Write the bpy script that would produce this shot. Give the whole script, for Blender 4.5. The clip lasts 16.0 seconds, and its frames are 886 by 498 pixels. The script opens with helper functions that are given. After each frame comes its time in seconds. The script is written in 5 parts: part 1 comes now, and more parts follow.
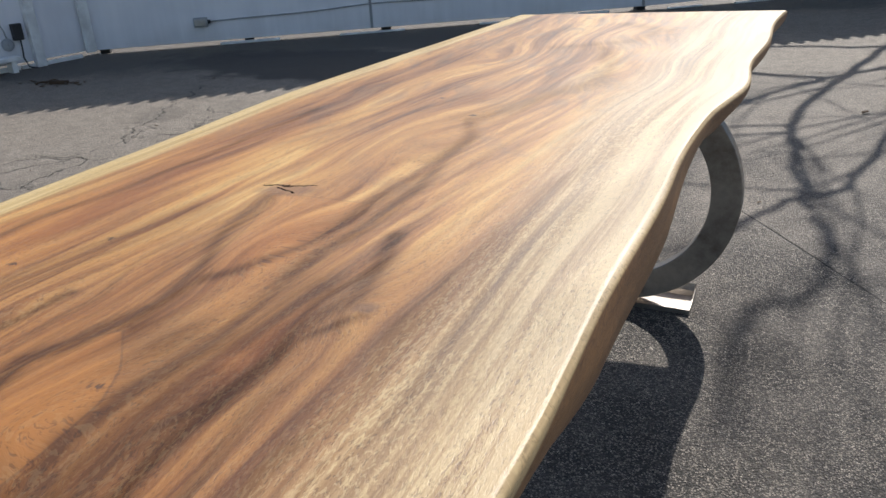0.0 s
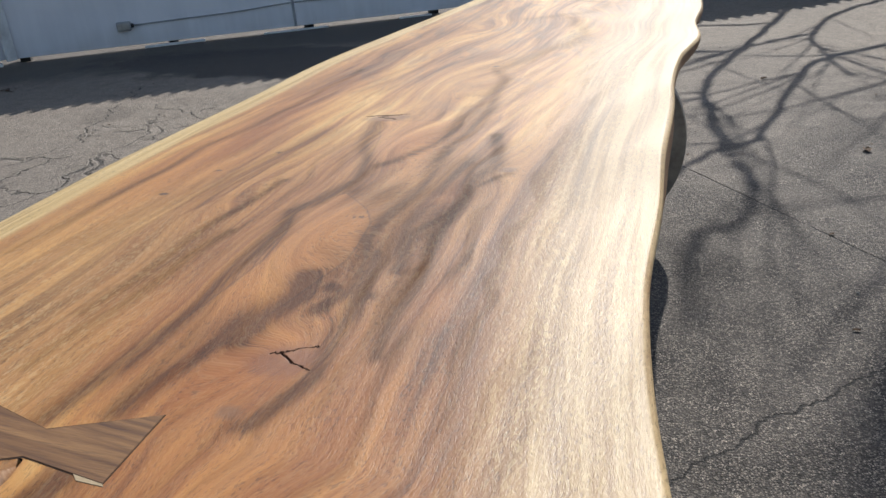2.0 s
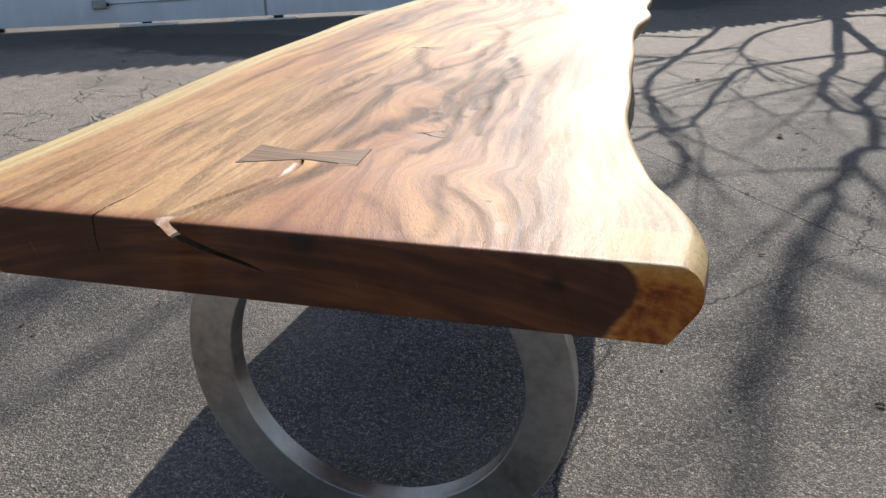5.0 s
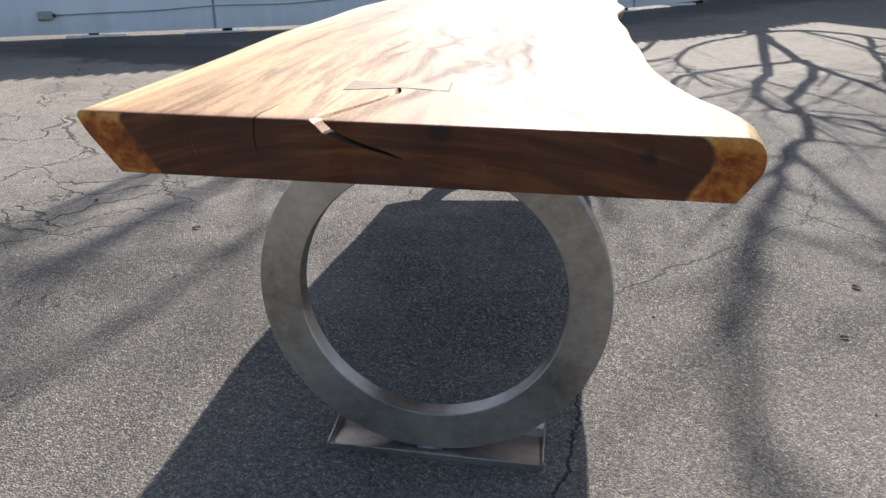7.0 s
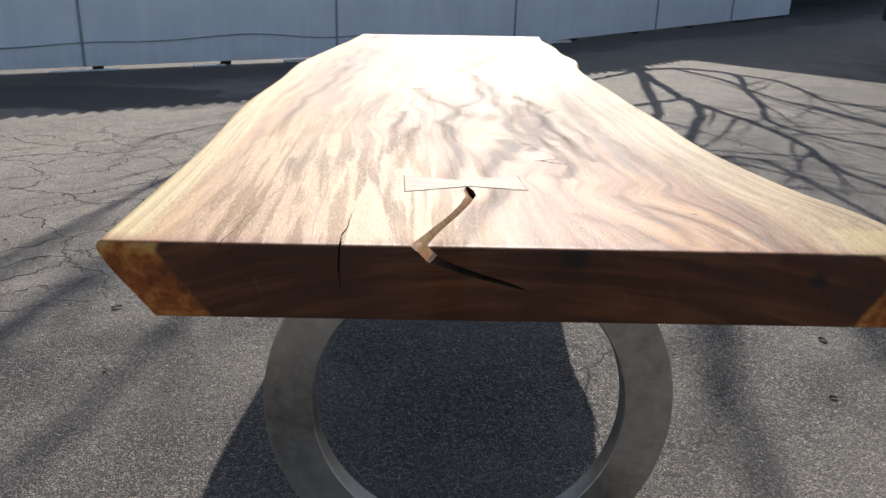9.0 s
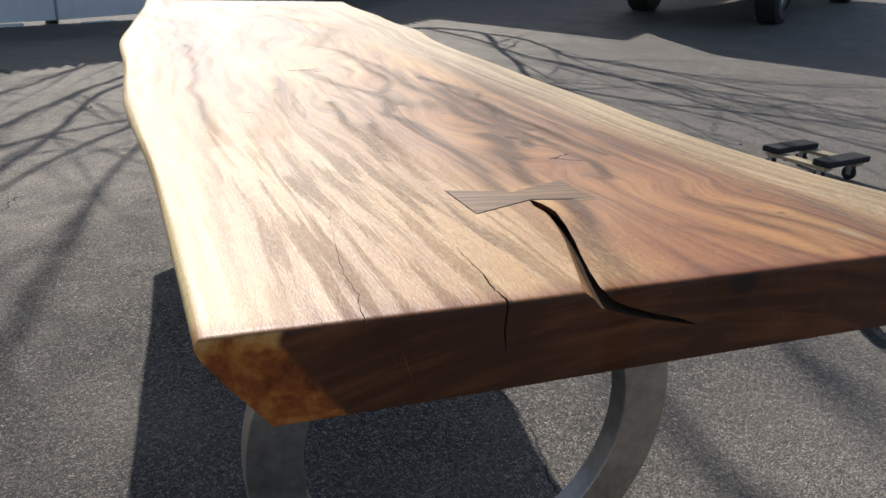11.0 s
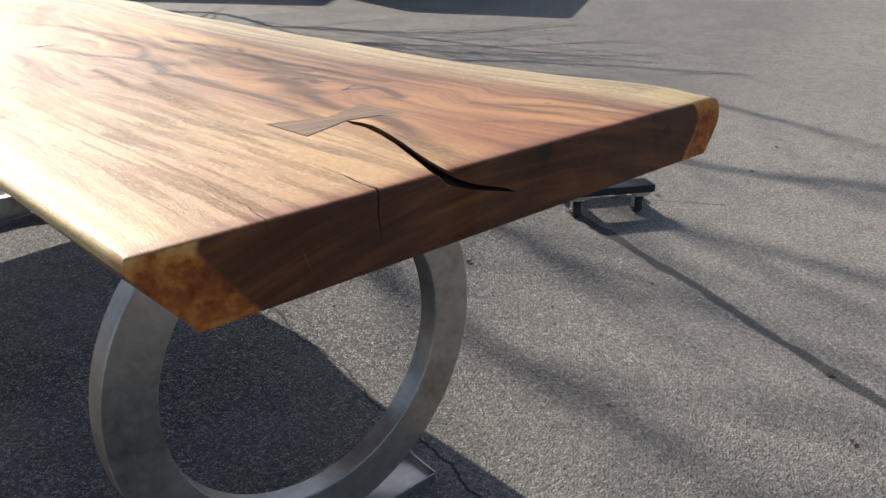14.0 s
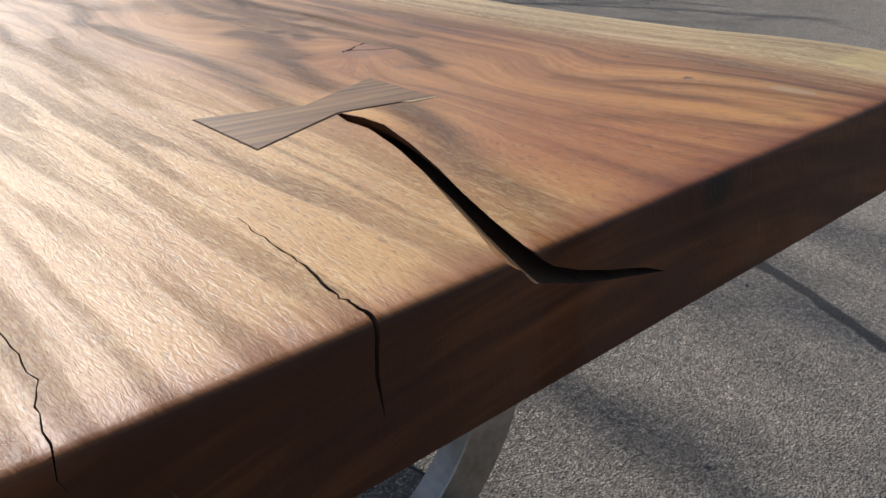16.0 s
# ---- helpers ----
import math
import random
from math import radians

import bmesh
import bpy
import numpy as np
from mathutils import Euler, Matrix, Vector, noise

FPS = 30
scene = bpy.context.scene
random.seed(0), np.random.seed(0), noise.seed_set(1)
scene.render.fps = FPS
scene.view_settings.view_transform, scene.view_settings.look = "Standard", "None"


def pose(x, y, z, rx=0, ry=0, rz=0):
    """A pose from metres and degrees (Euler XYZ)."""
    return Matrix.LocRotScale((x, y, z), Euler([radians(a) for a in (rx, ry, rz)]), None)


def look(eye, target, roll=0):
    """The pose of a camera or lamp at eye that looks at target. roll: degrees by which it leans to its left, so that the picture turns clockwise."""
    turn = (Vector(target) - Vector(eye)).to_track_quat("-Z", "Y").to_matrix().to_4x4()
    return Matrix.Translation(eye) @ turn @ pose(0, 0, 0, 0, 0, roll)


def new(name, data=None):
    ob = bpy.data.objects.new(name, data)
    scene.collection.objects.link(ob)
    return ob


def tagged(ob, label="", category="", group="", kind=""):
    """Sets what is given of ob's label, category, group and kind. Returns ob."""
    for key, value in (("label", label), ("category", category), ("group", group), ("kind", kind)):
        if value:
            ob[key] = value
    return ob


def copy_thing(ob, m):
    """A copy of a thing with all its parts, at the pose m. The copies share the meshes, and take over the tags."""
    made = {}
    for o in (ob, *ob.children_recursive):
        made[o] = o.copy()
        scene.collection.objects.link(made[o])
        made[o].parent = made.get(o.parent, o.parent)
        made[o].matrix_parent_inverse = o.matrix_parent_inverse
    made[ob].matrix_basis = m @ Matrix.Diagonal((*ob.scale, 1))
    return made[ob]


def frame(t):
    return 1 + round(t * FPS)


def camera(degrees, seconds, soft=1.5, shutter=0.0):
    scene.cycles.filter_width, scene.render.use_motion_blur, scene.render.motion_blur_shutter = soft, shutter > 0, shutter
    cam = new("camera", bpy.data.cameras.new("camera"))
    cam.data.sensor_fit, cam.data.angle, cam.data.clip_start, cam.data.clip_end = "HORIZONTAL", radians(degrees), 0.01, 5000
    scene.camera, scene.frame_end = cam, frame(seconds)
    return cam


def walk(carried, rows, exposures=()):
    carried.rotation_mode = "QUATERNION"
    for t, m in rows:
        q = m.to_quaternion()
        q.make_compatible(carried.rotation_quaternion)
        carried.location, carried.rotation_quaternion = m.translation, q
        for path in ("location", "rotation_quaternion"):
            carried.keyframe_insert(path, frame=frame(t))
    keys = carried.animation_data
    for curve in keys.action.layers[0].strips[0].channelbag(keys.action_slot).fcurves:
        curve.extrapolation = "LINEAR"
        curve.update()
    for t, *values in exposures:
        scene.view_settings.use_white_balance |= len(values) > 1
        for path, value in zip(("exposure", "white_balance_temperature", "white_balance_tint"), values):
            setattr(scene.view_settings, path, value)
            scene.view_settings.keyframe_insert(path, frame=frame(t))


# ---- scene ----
cam = camera(59.0, 16.0)
PATH = [
    (0, (-0.016, 0.013, 1.084), (-0.84, 1.654, 0.291), -3.4),
    (0.5, (-0.035, -0.091, 1.085), (-0.827, 1.562, 0.285), -4.4),
    (1, (-0.066, -0.178, 1.091), (-0.811, 1.493, 0.282), -3.7),
    (1.5, (-0.109, -0.294, 1.092), (-0.787, 1.405, 0.283), -4.1),
    (2, (-0.12, -0.418, 1.088), (-0.734, 1.306, 0.281), -4.6),
    (2.5, (-0.086, -0.528, 1.08), (-0.657, 1.212, 0.276), -4.1),
    (3, (-0.054, -0.64, 1.083), (-0.653, 1.094, 0.286), -3.9),
    (3.5, (-0.071, -0.718, 1.084), (-0.682, 1.011, 0.286), -3.2),
    (4, (-0.107, -0.809, 1.072), (-0.66, 0.946, 0.288), -2.2),
    (6.5, (-0.191, -1.215, 0.997), (-0.564, 0.582, 0.203), 0.7),
    (7, (-0.295, -1.261, 0.971), (-0.594, 0.574, 0.233), 0.5),
    (7.5, (-0.39, -1.274, 0.979), (-0.61, 0.589, 0.286), 0.8),
    (8, (-0.459, -1.205, 0.991), (-0.603, 0.676, 0.327), 1.1),
    (8.5, (-0.522, -1.134, 1.009), (-0.596, 0.752, 0.348), 1.0),
    (11, (-0.941, -0.848, 1.026), (-0.277, 0.89, 0.293), 2.9),
    (11.5, (-1.033, -0.789, 1.026), (-0.174, 0.842, 0.251), 1.1),
    (12, (-1.120, -0.762, 1.023), (-0.064, 0.747, 0.244), 1.3),
    (12.5, (-1.157, -0.777, 1.013), (0.011, 0.636, 0.213), 1.8),
    (13, (-1.157, -0.849, 1.015), (0.072, 0.515, 0.221), 2.1),
    (13.5, (-1.142, -0.915, 1.018), (0.094, 0.449, 0.236), 0.9),
    (14, (-1.105, -0.891, 0.991), (0.128, 0.479, 0.214), 0.0),
    (14.5, (-1.054, -0.807, 0.98), (0.188, 0.556, 0.205), 0.1),
    (15, (-1.004, -0.696, 0.964), (0.258, 0.635, 0.167), 0.1),
    (15.5, (-0.925, -0.626, 0.939), (0.309, 0.693, 0.079), -0.4),
    (16, (-0.83, -0.554, 0.92), (0.296, 0.832, 0.02), -0.5),
]
EXPOSURES = [(0.0, 0.22), (2.0, 0.06), (3.5, 0.05), (4.2, 0.13), (6.5, 0.74), (7.0, 0.74), (8.0, 0.44), (8.7, 0.27), (10.8, 0.06), (11.5, 0.06), (12.5, 0.24), (13.5, 0.43), (14.5, 0.38), (15.3, 0.16), (16.0, -0.05)]
walk(cam, [(t, look(eye, target, roll)) for t, eye, target, roll in PATH], EXPOSURES)

# ---- world, sun ----
SUN_ELEVATION, SUN_SIDE = radians(39.0), 0.054
sun_way = Vector((SUN_SIDE, 1.0, math.hypot(SUN_SIDE, 1.0) * math.tan(SUN_ELEVATION))).normalized()
world = bpy.data.worlds.new("sky")
scene.world = world
world.use_nodes = True
wt = world.node_tree
sky = wt.nodes.new("ShaderNodeTexSky")
sky.sky_type = "NISHITA"
sky.sun_disc = False
sky.sun_elevation = SUN_ELEVATION
sky.sun_rotation = math.atan2(SUN_SIDE, 1.0)
sky.air_density, sky.dust_density, sky.ozone_density = 1.0, 1.3, 1.0
background = wt.nodes["Background"]
background.inputs["Strength"].default_value = 0.108
wt.links.new(sky.outputs["Color"], background.inputs["Color"])
sun_data = bpy.data.lights.new("sun", "SUN")
sun_data.energy, sun_data.angle, sun_data.color = 4.3, radians(0.48), (1.0, 0.965, 0.915)
sun = new("sun", sun_data)
sun.matrix_world = Matrix.Translation((0, 0, 30)) @ sun_way.to_track_quat("Z", "Y").to_matrix().to_4x4()


# ---- material helpers ----
class Nodes:
    """Short forms for wiring one node material."""

    def __init__(self, name):
        self.mat = bpy.data.materials.new(name)
        self.mat.use_nodes = True
        self.tree = self.mat.node_tree
        self.bsdf = self.tree.nodes["Principled BSDF"]
        self.place = self.tree.nodes.new("ShaderNodeTexCoord").outputs["Object"]
        self.geo = self.tree.nodes.new("ShaderNodeNewGeometry")

    def put(self, socket, value):
        if isinstance(value, bpy.types.NodeSocket):
            self.tree.links.new(value, socket)
        elif isinstance(value, (tuple, list)) and socket.type == "RGBA" and len(value) == 3:
            socket.default_value = (*value, 1.0)
        else:
            socket.default_value = value

    def math(self, op, a, b=0.0, c=0.0, clamp=False):
        n = self.tree.nodes.new("ShaderNodeMath")
        n.operation, n.use_clamp = op, clamp
        for s, v in zip(n.inputs, (a, b, c)):
            self.put(s, v)
        return n.outputs[0]

    def add(self, a, b):
        return self.math("ADD", a, b)

    def mul(self, a, b):
        return self.math("MULTIPLY", a, b)

    def step(self, x, lo, hi, to_lo=0.0, to_hi=1.0):
        n = self.tree.nodes.new("ShaderNodeMapRange")
        n.interpolation_type = "SMOOTHSTEP"
        for s, v in zip(n.inputs, (x, lo, hi, to_lo, to_hi)):
            self.put(s, v)
        return n.outputs[0]

    def split(self, v):
        n = self.tree.nodes.new("ShaderNodeSeparateXYZ")
        self.put(n.inputs[0], v)
        return n.outputs

    def join(self, x, y, z=0.0):
        n = self.tree.nodes.new("ShaderNodeCombineXYZ")
        for s, v in zip(n.inputs, (x, y, z)):
            self.put(s, v)
        return n.outputs[0]

    def scaled(self, v, by):
        n = self.tree.nodes.new("ShaderNodeVectorMath")
        n.operation = "MULTIPLY"
        self.put(n.inputs[0], v)
        n.inputs[1].default_value = by
        return n.outputs[0]

    def noise(self, v, scale, detail=3.0, rough=0.5, twist=0.0):
        n = self.tree.nodes.new("ShaderNodeTexNoise")
        self.put(n.inputs["Vector"], v)
        n.inputs["Scale"].default_value, n.inputs["Detail"].default_value = scale, detail
        n.inputs["Roughness"].default_value, n.inputs["Distortion"].default_value = rough, twist
        return n.outputs["Fac"]

    def cells(self, v, scale, feature="F1", out="Distance"):
        n = self.tree.nodes.new("ShaderNodeTexVoronoi")
        n.feature = feature
        self.put(n.inputs["Vector"], v)
        n.inputs["Scale"].default_value = scale
        return n.outputs[out]

    def mix(self, fac, a, b, blend="MIX"):
        n = self.tree.nodes.new("ShaderNodeMix")
        n.data_type, n.blend_type, n.clamp_factor = "RGBA", blend, True
        self.put(n.inputs["Factor"], fac)
        self.put(n.inputs[6], a)
        self.put(n.inputs[7], b)
        return n.outputs[2]

    def ramp(self, x, *stops):
        n = self.tree.nodes.new("ShaderNodeValToRGB")
        self.put(n.inputs[0], x)
        e = n.color_ramp.elements
        e[0].position, e[0].color = stops[0][0], (*stops[0][1], 1)
        e[1].position, e[1].color = stops[-1][0], (*stops[-1][1], 1)
        for at, colour in stops[1:-1]:
            e.new(at).color = (*colour, 1)
        return n.outputs[0]

    def field(self, name):
        n = self.tree.nodes.new("ShaderNodeAttribute")
        n.attribute_name = name
        return n.outputs["Fac"]

    def bump(self, height, strength, distance, under=None):
        n = self.tree.nodes.new("ShaderNodeBump")
        n.inputs["Strength"].default_value, n.inputs["Distance"].default_value = strength, distance
        self.put(n.inputs["Height"], height)
        if under is not None:
            self.put(n.inputs["Normal"], under)
        return n.outputs[0]

    def done(self, colour, rough, normal=None, metal=0.0, **more):
        for key, value in (("Base Color", colour), ("Roughness", rough), ("Metallic", metal), *((k.replace("_", " "), v) for k, v in more.items())):
            self.put(self.bsdf.inputs[key], value)
        if normal is not None:
            self.put(self.bsdf.inputs["Normal"], normal)
        return self.mat


def tabletop_wood():
    n = Nodes("satin_hardwood")
    x, y, z = n.split(n.place)
    nx, ny, nz = n.split(n.geo.outputs["Normal"])
    flow, rim, vein, warm = n.field("flow"), n.field("rim"), n.field("vein"), n.field("warm")
    calm, inset = n.field("calm"), n.field("bark")
    flat = n.step(nz, 0.6, 0.85)

    def centred(v, by):
        return n.mul(n.math("SUBTRACT", v, 0.5), by)

    # grain coordinate: the flow with slow wander
    wander = n.noise(n.scaled(n.place, (3.0, 0.75, 6.0)), 1.5, 3.0, 0.5)
    sway = n.noise(n.scaled(n.place, (8.0, 5.0, 6.0)), 1.0, 3.0, 0.55)
    g = n.add(n.add(n.add(flow, centred(wander, 0.075)), centred(sway, 0.022)), n.mul(z, 0.55))
    broad = n.noise(n.join(n.mul(g, 9.0), n.mul(y, 1.1), n.mul(z, 1.5)), 1.0, 2.0, 0.45, 0.4)
    streak = n.noise(n.join(n.mul(g, 38.0), n.mul(y, 2.0), n.mul(z, 6.0)), 1.0, 4.0, 0.6, 0.3)
    line = n.noise(n.join(n.mul(g, 140.0), n.mul(y, 3.2), n.mul(z, 14.0)), 1.0, 3.0, 0.6)
    shift = n.noise(n.join(n.mul(g, 9.0), n.mul(n.add(y, n.mul(x, 0.3)), 4.6), 2.0), 1.0, 2.0, 0.5)

    # growth rings: each darkens slowly and ends in a crisp edge
    def rings(count, bend, power, seed):
        drift = n.noise(n.join(n.mul(g, 4.0), n.mul(y, 1.3), seed), 1.0, 3.0, 0.5)
        phase = n.math("FRACT", n.add(n.mul(g, count), n.mul(drift, bend)))
        shown = n.step(n.noise(n.join(n.mul(g, 11.0), n.mul(y, 1.0), seed + 3.0), 1.0, 2.0, 0.5), 0.40, 0.64)
        return n.mul(n.mul(n.math("POWER", phase, power), n.step(phase, 0.93, 1.0, 1.0, 0.0)), shown)

    late = n.add(n.mul(rings(21.0, 3.0, 2.6, 1.0), 0.34), n.mul(rings(64.0, 5.0, 3.0, 7.0), 0.20))
    late = n.mul(late, n.step(y, 0.6, 1.5, 1.0, 0.45))
    # fiddleback: soft bands that lie slightly across the grain
    ripple = n.noise(n.join(n.mul(g, 30.0), n.mul(n.add(y, n.mul(x, 0.25)), 5.0), 5.0), 1.0, 2.0, 0.5, 0.5)
    gate = n.step(n.noise(n.join(n.mul(g, 7.0), n.mul(y, 3.2), 8.0), 1.0, 2.0, 0.5), 0.26, 0.50)
    wave = n.math("SINE", n.add(n.mul(g, 175.0), n.mul(shift, 15.0)))
    wave = n.step(n.add(n.mul(wave, 0.42), centred(ripple, 2.0)), -0.02, 0.58)
    wave = n.mul(n.mul(wave, gate), n.mul(n.step(calm, 0.2, 0.8, 0.8, 0.2), n.mul(n.step(n.field("pale"), 0.3, 0.8, 1.0, 0.3), n.step(y, 0.2, 1.0, 0.8, 0.45))))
    ribbon = n.noise(n.join(n.mul(g, 64.0), n.mul(n.add(y, n.mul(x, 0.2)), 4.0), 11.0), 1.0, 2.0, 0.45, 0.5)
    thread = n.noise(n.join(n.mul(g, 170.0), n.mul(y, 9.0), 13.0), 1.0, 3.0, 0.6, 0.4)
    tight = n.step(n.add(ribbon, centred(thread, 0.22)), 0.43, 0.61)
    beside = n.mul(n.step(n.add(x, n.mul(y, 0.15)), -0.64, -0.54, 1.0, 0.0), n.step(n.add(y, n.mul(shift, 0.3)), 0.15, 0.70, 1.0, 0.0))
    tight = n.mul(n.mul(tight, beside), n.step(rim, 0.03, 0.10))
    wave = n.mul(n.math("MAXIMUM", n.mul(wave, n.math("SUBTRACT", 1.0, n.mul(beside, 0.6))), n.mul(tight, n.add(0.55, n.mul(gate, 0.45)))), flat)
    # short vessels, dense in some bands
    pore = n.noise(n.join(n.mul(g, 620.0), n.mul(y, 140.0), n.mul(z, 60.0)), 1.0, 2.0, 0.6, 0.8)
    fleck = n.noise(n.join(n.mul(g, 400.0), n.mul(y, 95.0), n.mul(z, 60.0)), 1.0, 2.0, 0.6, 0.9)
    crowd = n.step(n.noise(n.join(n.mul(g, 34.0), n.mul(y, 3.0), 21.0), 1.0, 3.0, 0.6), 0.34, 0.60, 0.50, 1.0)

    tone = n.add(n.add(centred(broad, 1.7), centred(streak, 1.2)), n.add(centred(line, 0.46), 0.63))
    tone = n.add(tone, n.mul(n.mul(beside, 0.40), n.math("SUBTRACT", 0.66, tone)))
    tone = n.math("SUBTRACT", n.add(tone, n.mul(calm, n.math("SUBTRACT", n.add(n.field("aim"), centred(streak, 0.45)), tone))), n.mul(late, n.math("SUBTRACT", 1.0, n.math("MAXIMUM", n.mul(calm, 0.7), n.mul(beside, 0.75)))))
    heart = n.ramp(tone, (0.02, (0.060, 0.025, 0.015)), (0.24, (0.150, 0.060, 0.024)), (0.42, (0.275, 0.118, 0.036)),
                   (0.58, (0.41, 0.196, 0.060)), (0.78, (0.55, 0.310, 0.110)), (1.0, (0.66, 0.45, 0.21)))
    ember = n.ramp(tone, (0.05, (0.095, 0.027, 0.009)), (0.40, (0.31, 0.104, 0.021)), (0.75, (0.52, 0.225, 0.050)))
    heart = n.mix(n.mul(warm, 0.9), heart, ember)
    # wispy mauve clouds, mostly towards the far end
    wisp = n.noise(n.join(n.mul(g, 13.0), n.mul(n.add(y, n.mul(x, 0.5)), 4.4), 31.0), 1.0, 4.0, 0.6, 1.4)
    wisp = n.mul(n.step(wisp, 0.47, 0.66), n.step(n.add(y, n.mul(shift, 0.5)), 0.9, 1.7, 0.18, 0.62))
    heart = n.mix(n.mul(wisp, n.step(calm, 0.3, 0.8, 1.0, 0.2)), heart, n.mix(n.step(tone, 0.2, 0.8), (0.095, 0.052, 0.036), (0.27, 0.165, 0.110)))
    # amber figure of the tongue and the lens beyond it, rimmed by a fine dark line
    amber = n.add(n.field("amber"), n.mul(centred(sway, 0.9), 0.35))
    inside = n.step(amber, 0.40, 0.56)
    gold = n.ramp(n.add(n.mul(streak, 0.55), n.mul(broad, 0.45)), (0.30, (0.27, 0.105, 0.028)), (0.52, (0.46, 0.210, 0.060)), (0.74, (0.58, 0.310, 0.105)))
    heart = n.mix(n.mul(inside, n.field("glow")), heart, gold)
    edge = n.step(n.math("ABSOLUTE", n.math("SUBTRACT", amber, 0.44)), 0.02, 0.10, 1.0, 0.0)
    heart = n.mix(n.mul(n.mul(edge, 0.55), n.field("glow")), heart, (0.085, 0.040, 0.024))
    # dark veins with frayed sides
    dusk = n.mix(n.step(tone, 0.2, 0.8), (0.036, 0.017, 0.012), (0.125, 0.062, 0.038))
    ragged = n.step(n.noise(n.join(n.mul(g, 70.0), n.mul(y, 3.4), 3.0), 1.0, 5.0, 0.7), 0.30, 0.66, 0.55, 1.2)
    dark = n.math("MULTIPLY", n.mul(vein, ragged), n.step(y, 0.6, 1.3, 0.92, 0.5), clamp=True)
    heart = n.mix(n.mul(dark, 0.90), heart, n.mix(0.45, dusk, n.mix(1.0, heart, (0.27, 0.20, 0.19), "MULTIPLY")))
    sandy = n.ramp(tone, (0.15, (0.18, 0.088, 0.040)), (0.45, (0.42, 0.235, 0.098)), (0.75, (0.60, 0.40, 0.195)))
    heart = n.mix(n.mul(beside, 0.62), heart, sandy)
    mauve = n.mix(n.step(tone, 0.2, 0.8), (0.105, 0.055, 0.033), (0.25, 0.140, 0.078))
    heart = n.mix(n.mul(n.math("MAXIMUM", n.mul(n.step(ripple, 0.52, 0.66), 0.25), n.mul(wave, 0.82)), n.step(warm, 0.2, 0.8, 1.0, 0.45)), heart, mauve)
    # sapwood along both live edges
    fray = centred(tone, 0.45)
    lane = n.add(inset, centred(n.noise(n.scaled(n.place, (9.0, 2.2, 3.0)), 1.0, 2.0, 0.5), 0.022))
    bands = n.noise(n.join(n.mul(lane, 58.0), n.mul(y, 1.3), 4.0), 1.0, 3.0, 0.55, 0.3)
    pins = n.noise(n.join(n.mul(lane, 210.0), n.mul(y, 2.4), 6.0), 1.0, 3.0, 0.6)
    sap_tone = n.add(n.add(centred(bands, 2.1), centred(pins, 0.9)), n.add(n.add(n.mul(inset, -0.6), n.step(inset, 0.008, 0.035, 0.14, 0.0)), n.add(0.62, n.mul(n.step(inset, 0.03, 0.12, 0.20, 0.0), n.step(y, -0.1, 0.5, 0.25, 1.0)))))
    tan = n.ramp(sap_tone, (0.10, (0.15, 0.082, 0.046)), (0.34, (0.25, 0.155, 0.088)), (0.60, (0.38, 0.262, 0.165)), (0.9, (0.54, 0.43, 0.315)))
    near_sap = n.step(n.add(n.field("pale"), n.mul(fray, 0.6)), 0.15, 0.80)
    wood = n.mix(near_sap, heart, tan)
    cream = n.ramp(n.add(n.mul(pins, 0.6), n.mul(bands, 0.4)), (0.34, (0.36, 0.240, 0.105)), (0.48, (0.56, 0.435, 0.245)), (0.62, (0.70, 0.60, 0.41)))
    wood = n.mix(n.step(n.add(n.add(rim, n.mul(fray, 0.05)), n.step(y, -0.2, 0.3, 0.012, 0.0)), 0.040, 0.058, 1.0, 0.0), wood, cream)
    # planed pale facet at the flared corner
    facet = n.mul(n.step(n.add(x, n.mul(shift, 0.03)), -0.150, -0.138), n.step(n.add(y, n.mul(sway, 0.03)), -0.238, -0.228, 1.0, 0.0))
    wood = n.mix(n.mul(facet, 0.75), wood, n.ramp(bands, (0.3, (0.50, 0.38, 0.20)), (0.7, (0.68, 0.56, 0.33))))
    wood = n.mix(n.mul(n.step(pore, 0.34, 0.46, 1.0, 0.0), n.mul(crowd, 0.62)), wood, n.mix(1.0, wood, (0.30, 0.26, 0.24), "MULTIPLY"))
    wood = n.mix(n.mul(n.step(fleck, 0.50, 0.60), n.mul(n.add(n.mul(near_sap, 0.52), n.add(n.mul(beside, 0.24), 0.08)), n.mul(crowd, n.step(bands, 0.35, 0.6, 0.45, 1.0)))), wood, (0.72, 0.62, 0.46))
    # the sawn arris drank more oil
    thirst = n.add(n.field("lip"), centred(streak, 0.03))
    wood = n.mix(n.mul(n.step(thirst, 0.0, 0.034, 1.0, 0.0), n.math("SUBTRACT", 0.85, n.mul(near_sap, 0.45))), wood, n.mix(0.5, (0.19, 0.066, 0.017), n.mix(1.0, wood, (0.75, 0.42, 0.22), "MULTIPLY")))
    wood = n.mix(1.0, wood, (1.01, 0.90, 0.63), "MULTIPLY")
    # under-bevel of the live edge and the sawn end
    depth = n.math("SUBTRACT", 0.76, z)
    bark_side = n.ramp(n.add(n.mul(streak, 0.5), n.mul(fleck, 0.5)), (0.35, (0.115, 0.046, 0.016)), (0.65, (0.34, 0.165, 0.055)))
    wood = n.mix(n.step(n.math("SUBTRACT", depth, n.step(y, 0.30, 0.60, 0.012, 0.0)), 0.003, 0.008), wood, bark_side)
    end = n.step(n.math("ABSOLUTE", ny), 0.55, 0.9)
    hump = n.mul(n.math("POWER", n.mul(n.add(x, 0.47), 1.0), 2.0), 0.42)
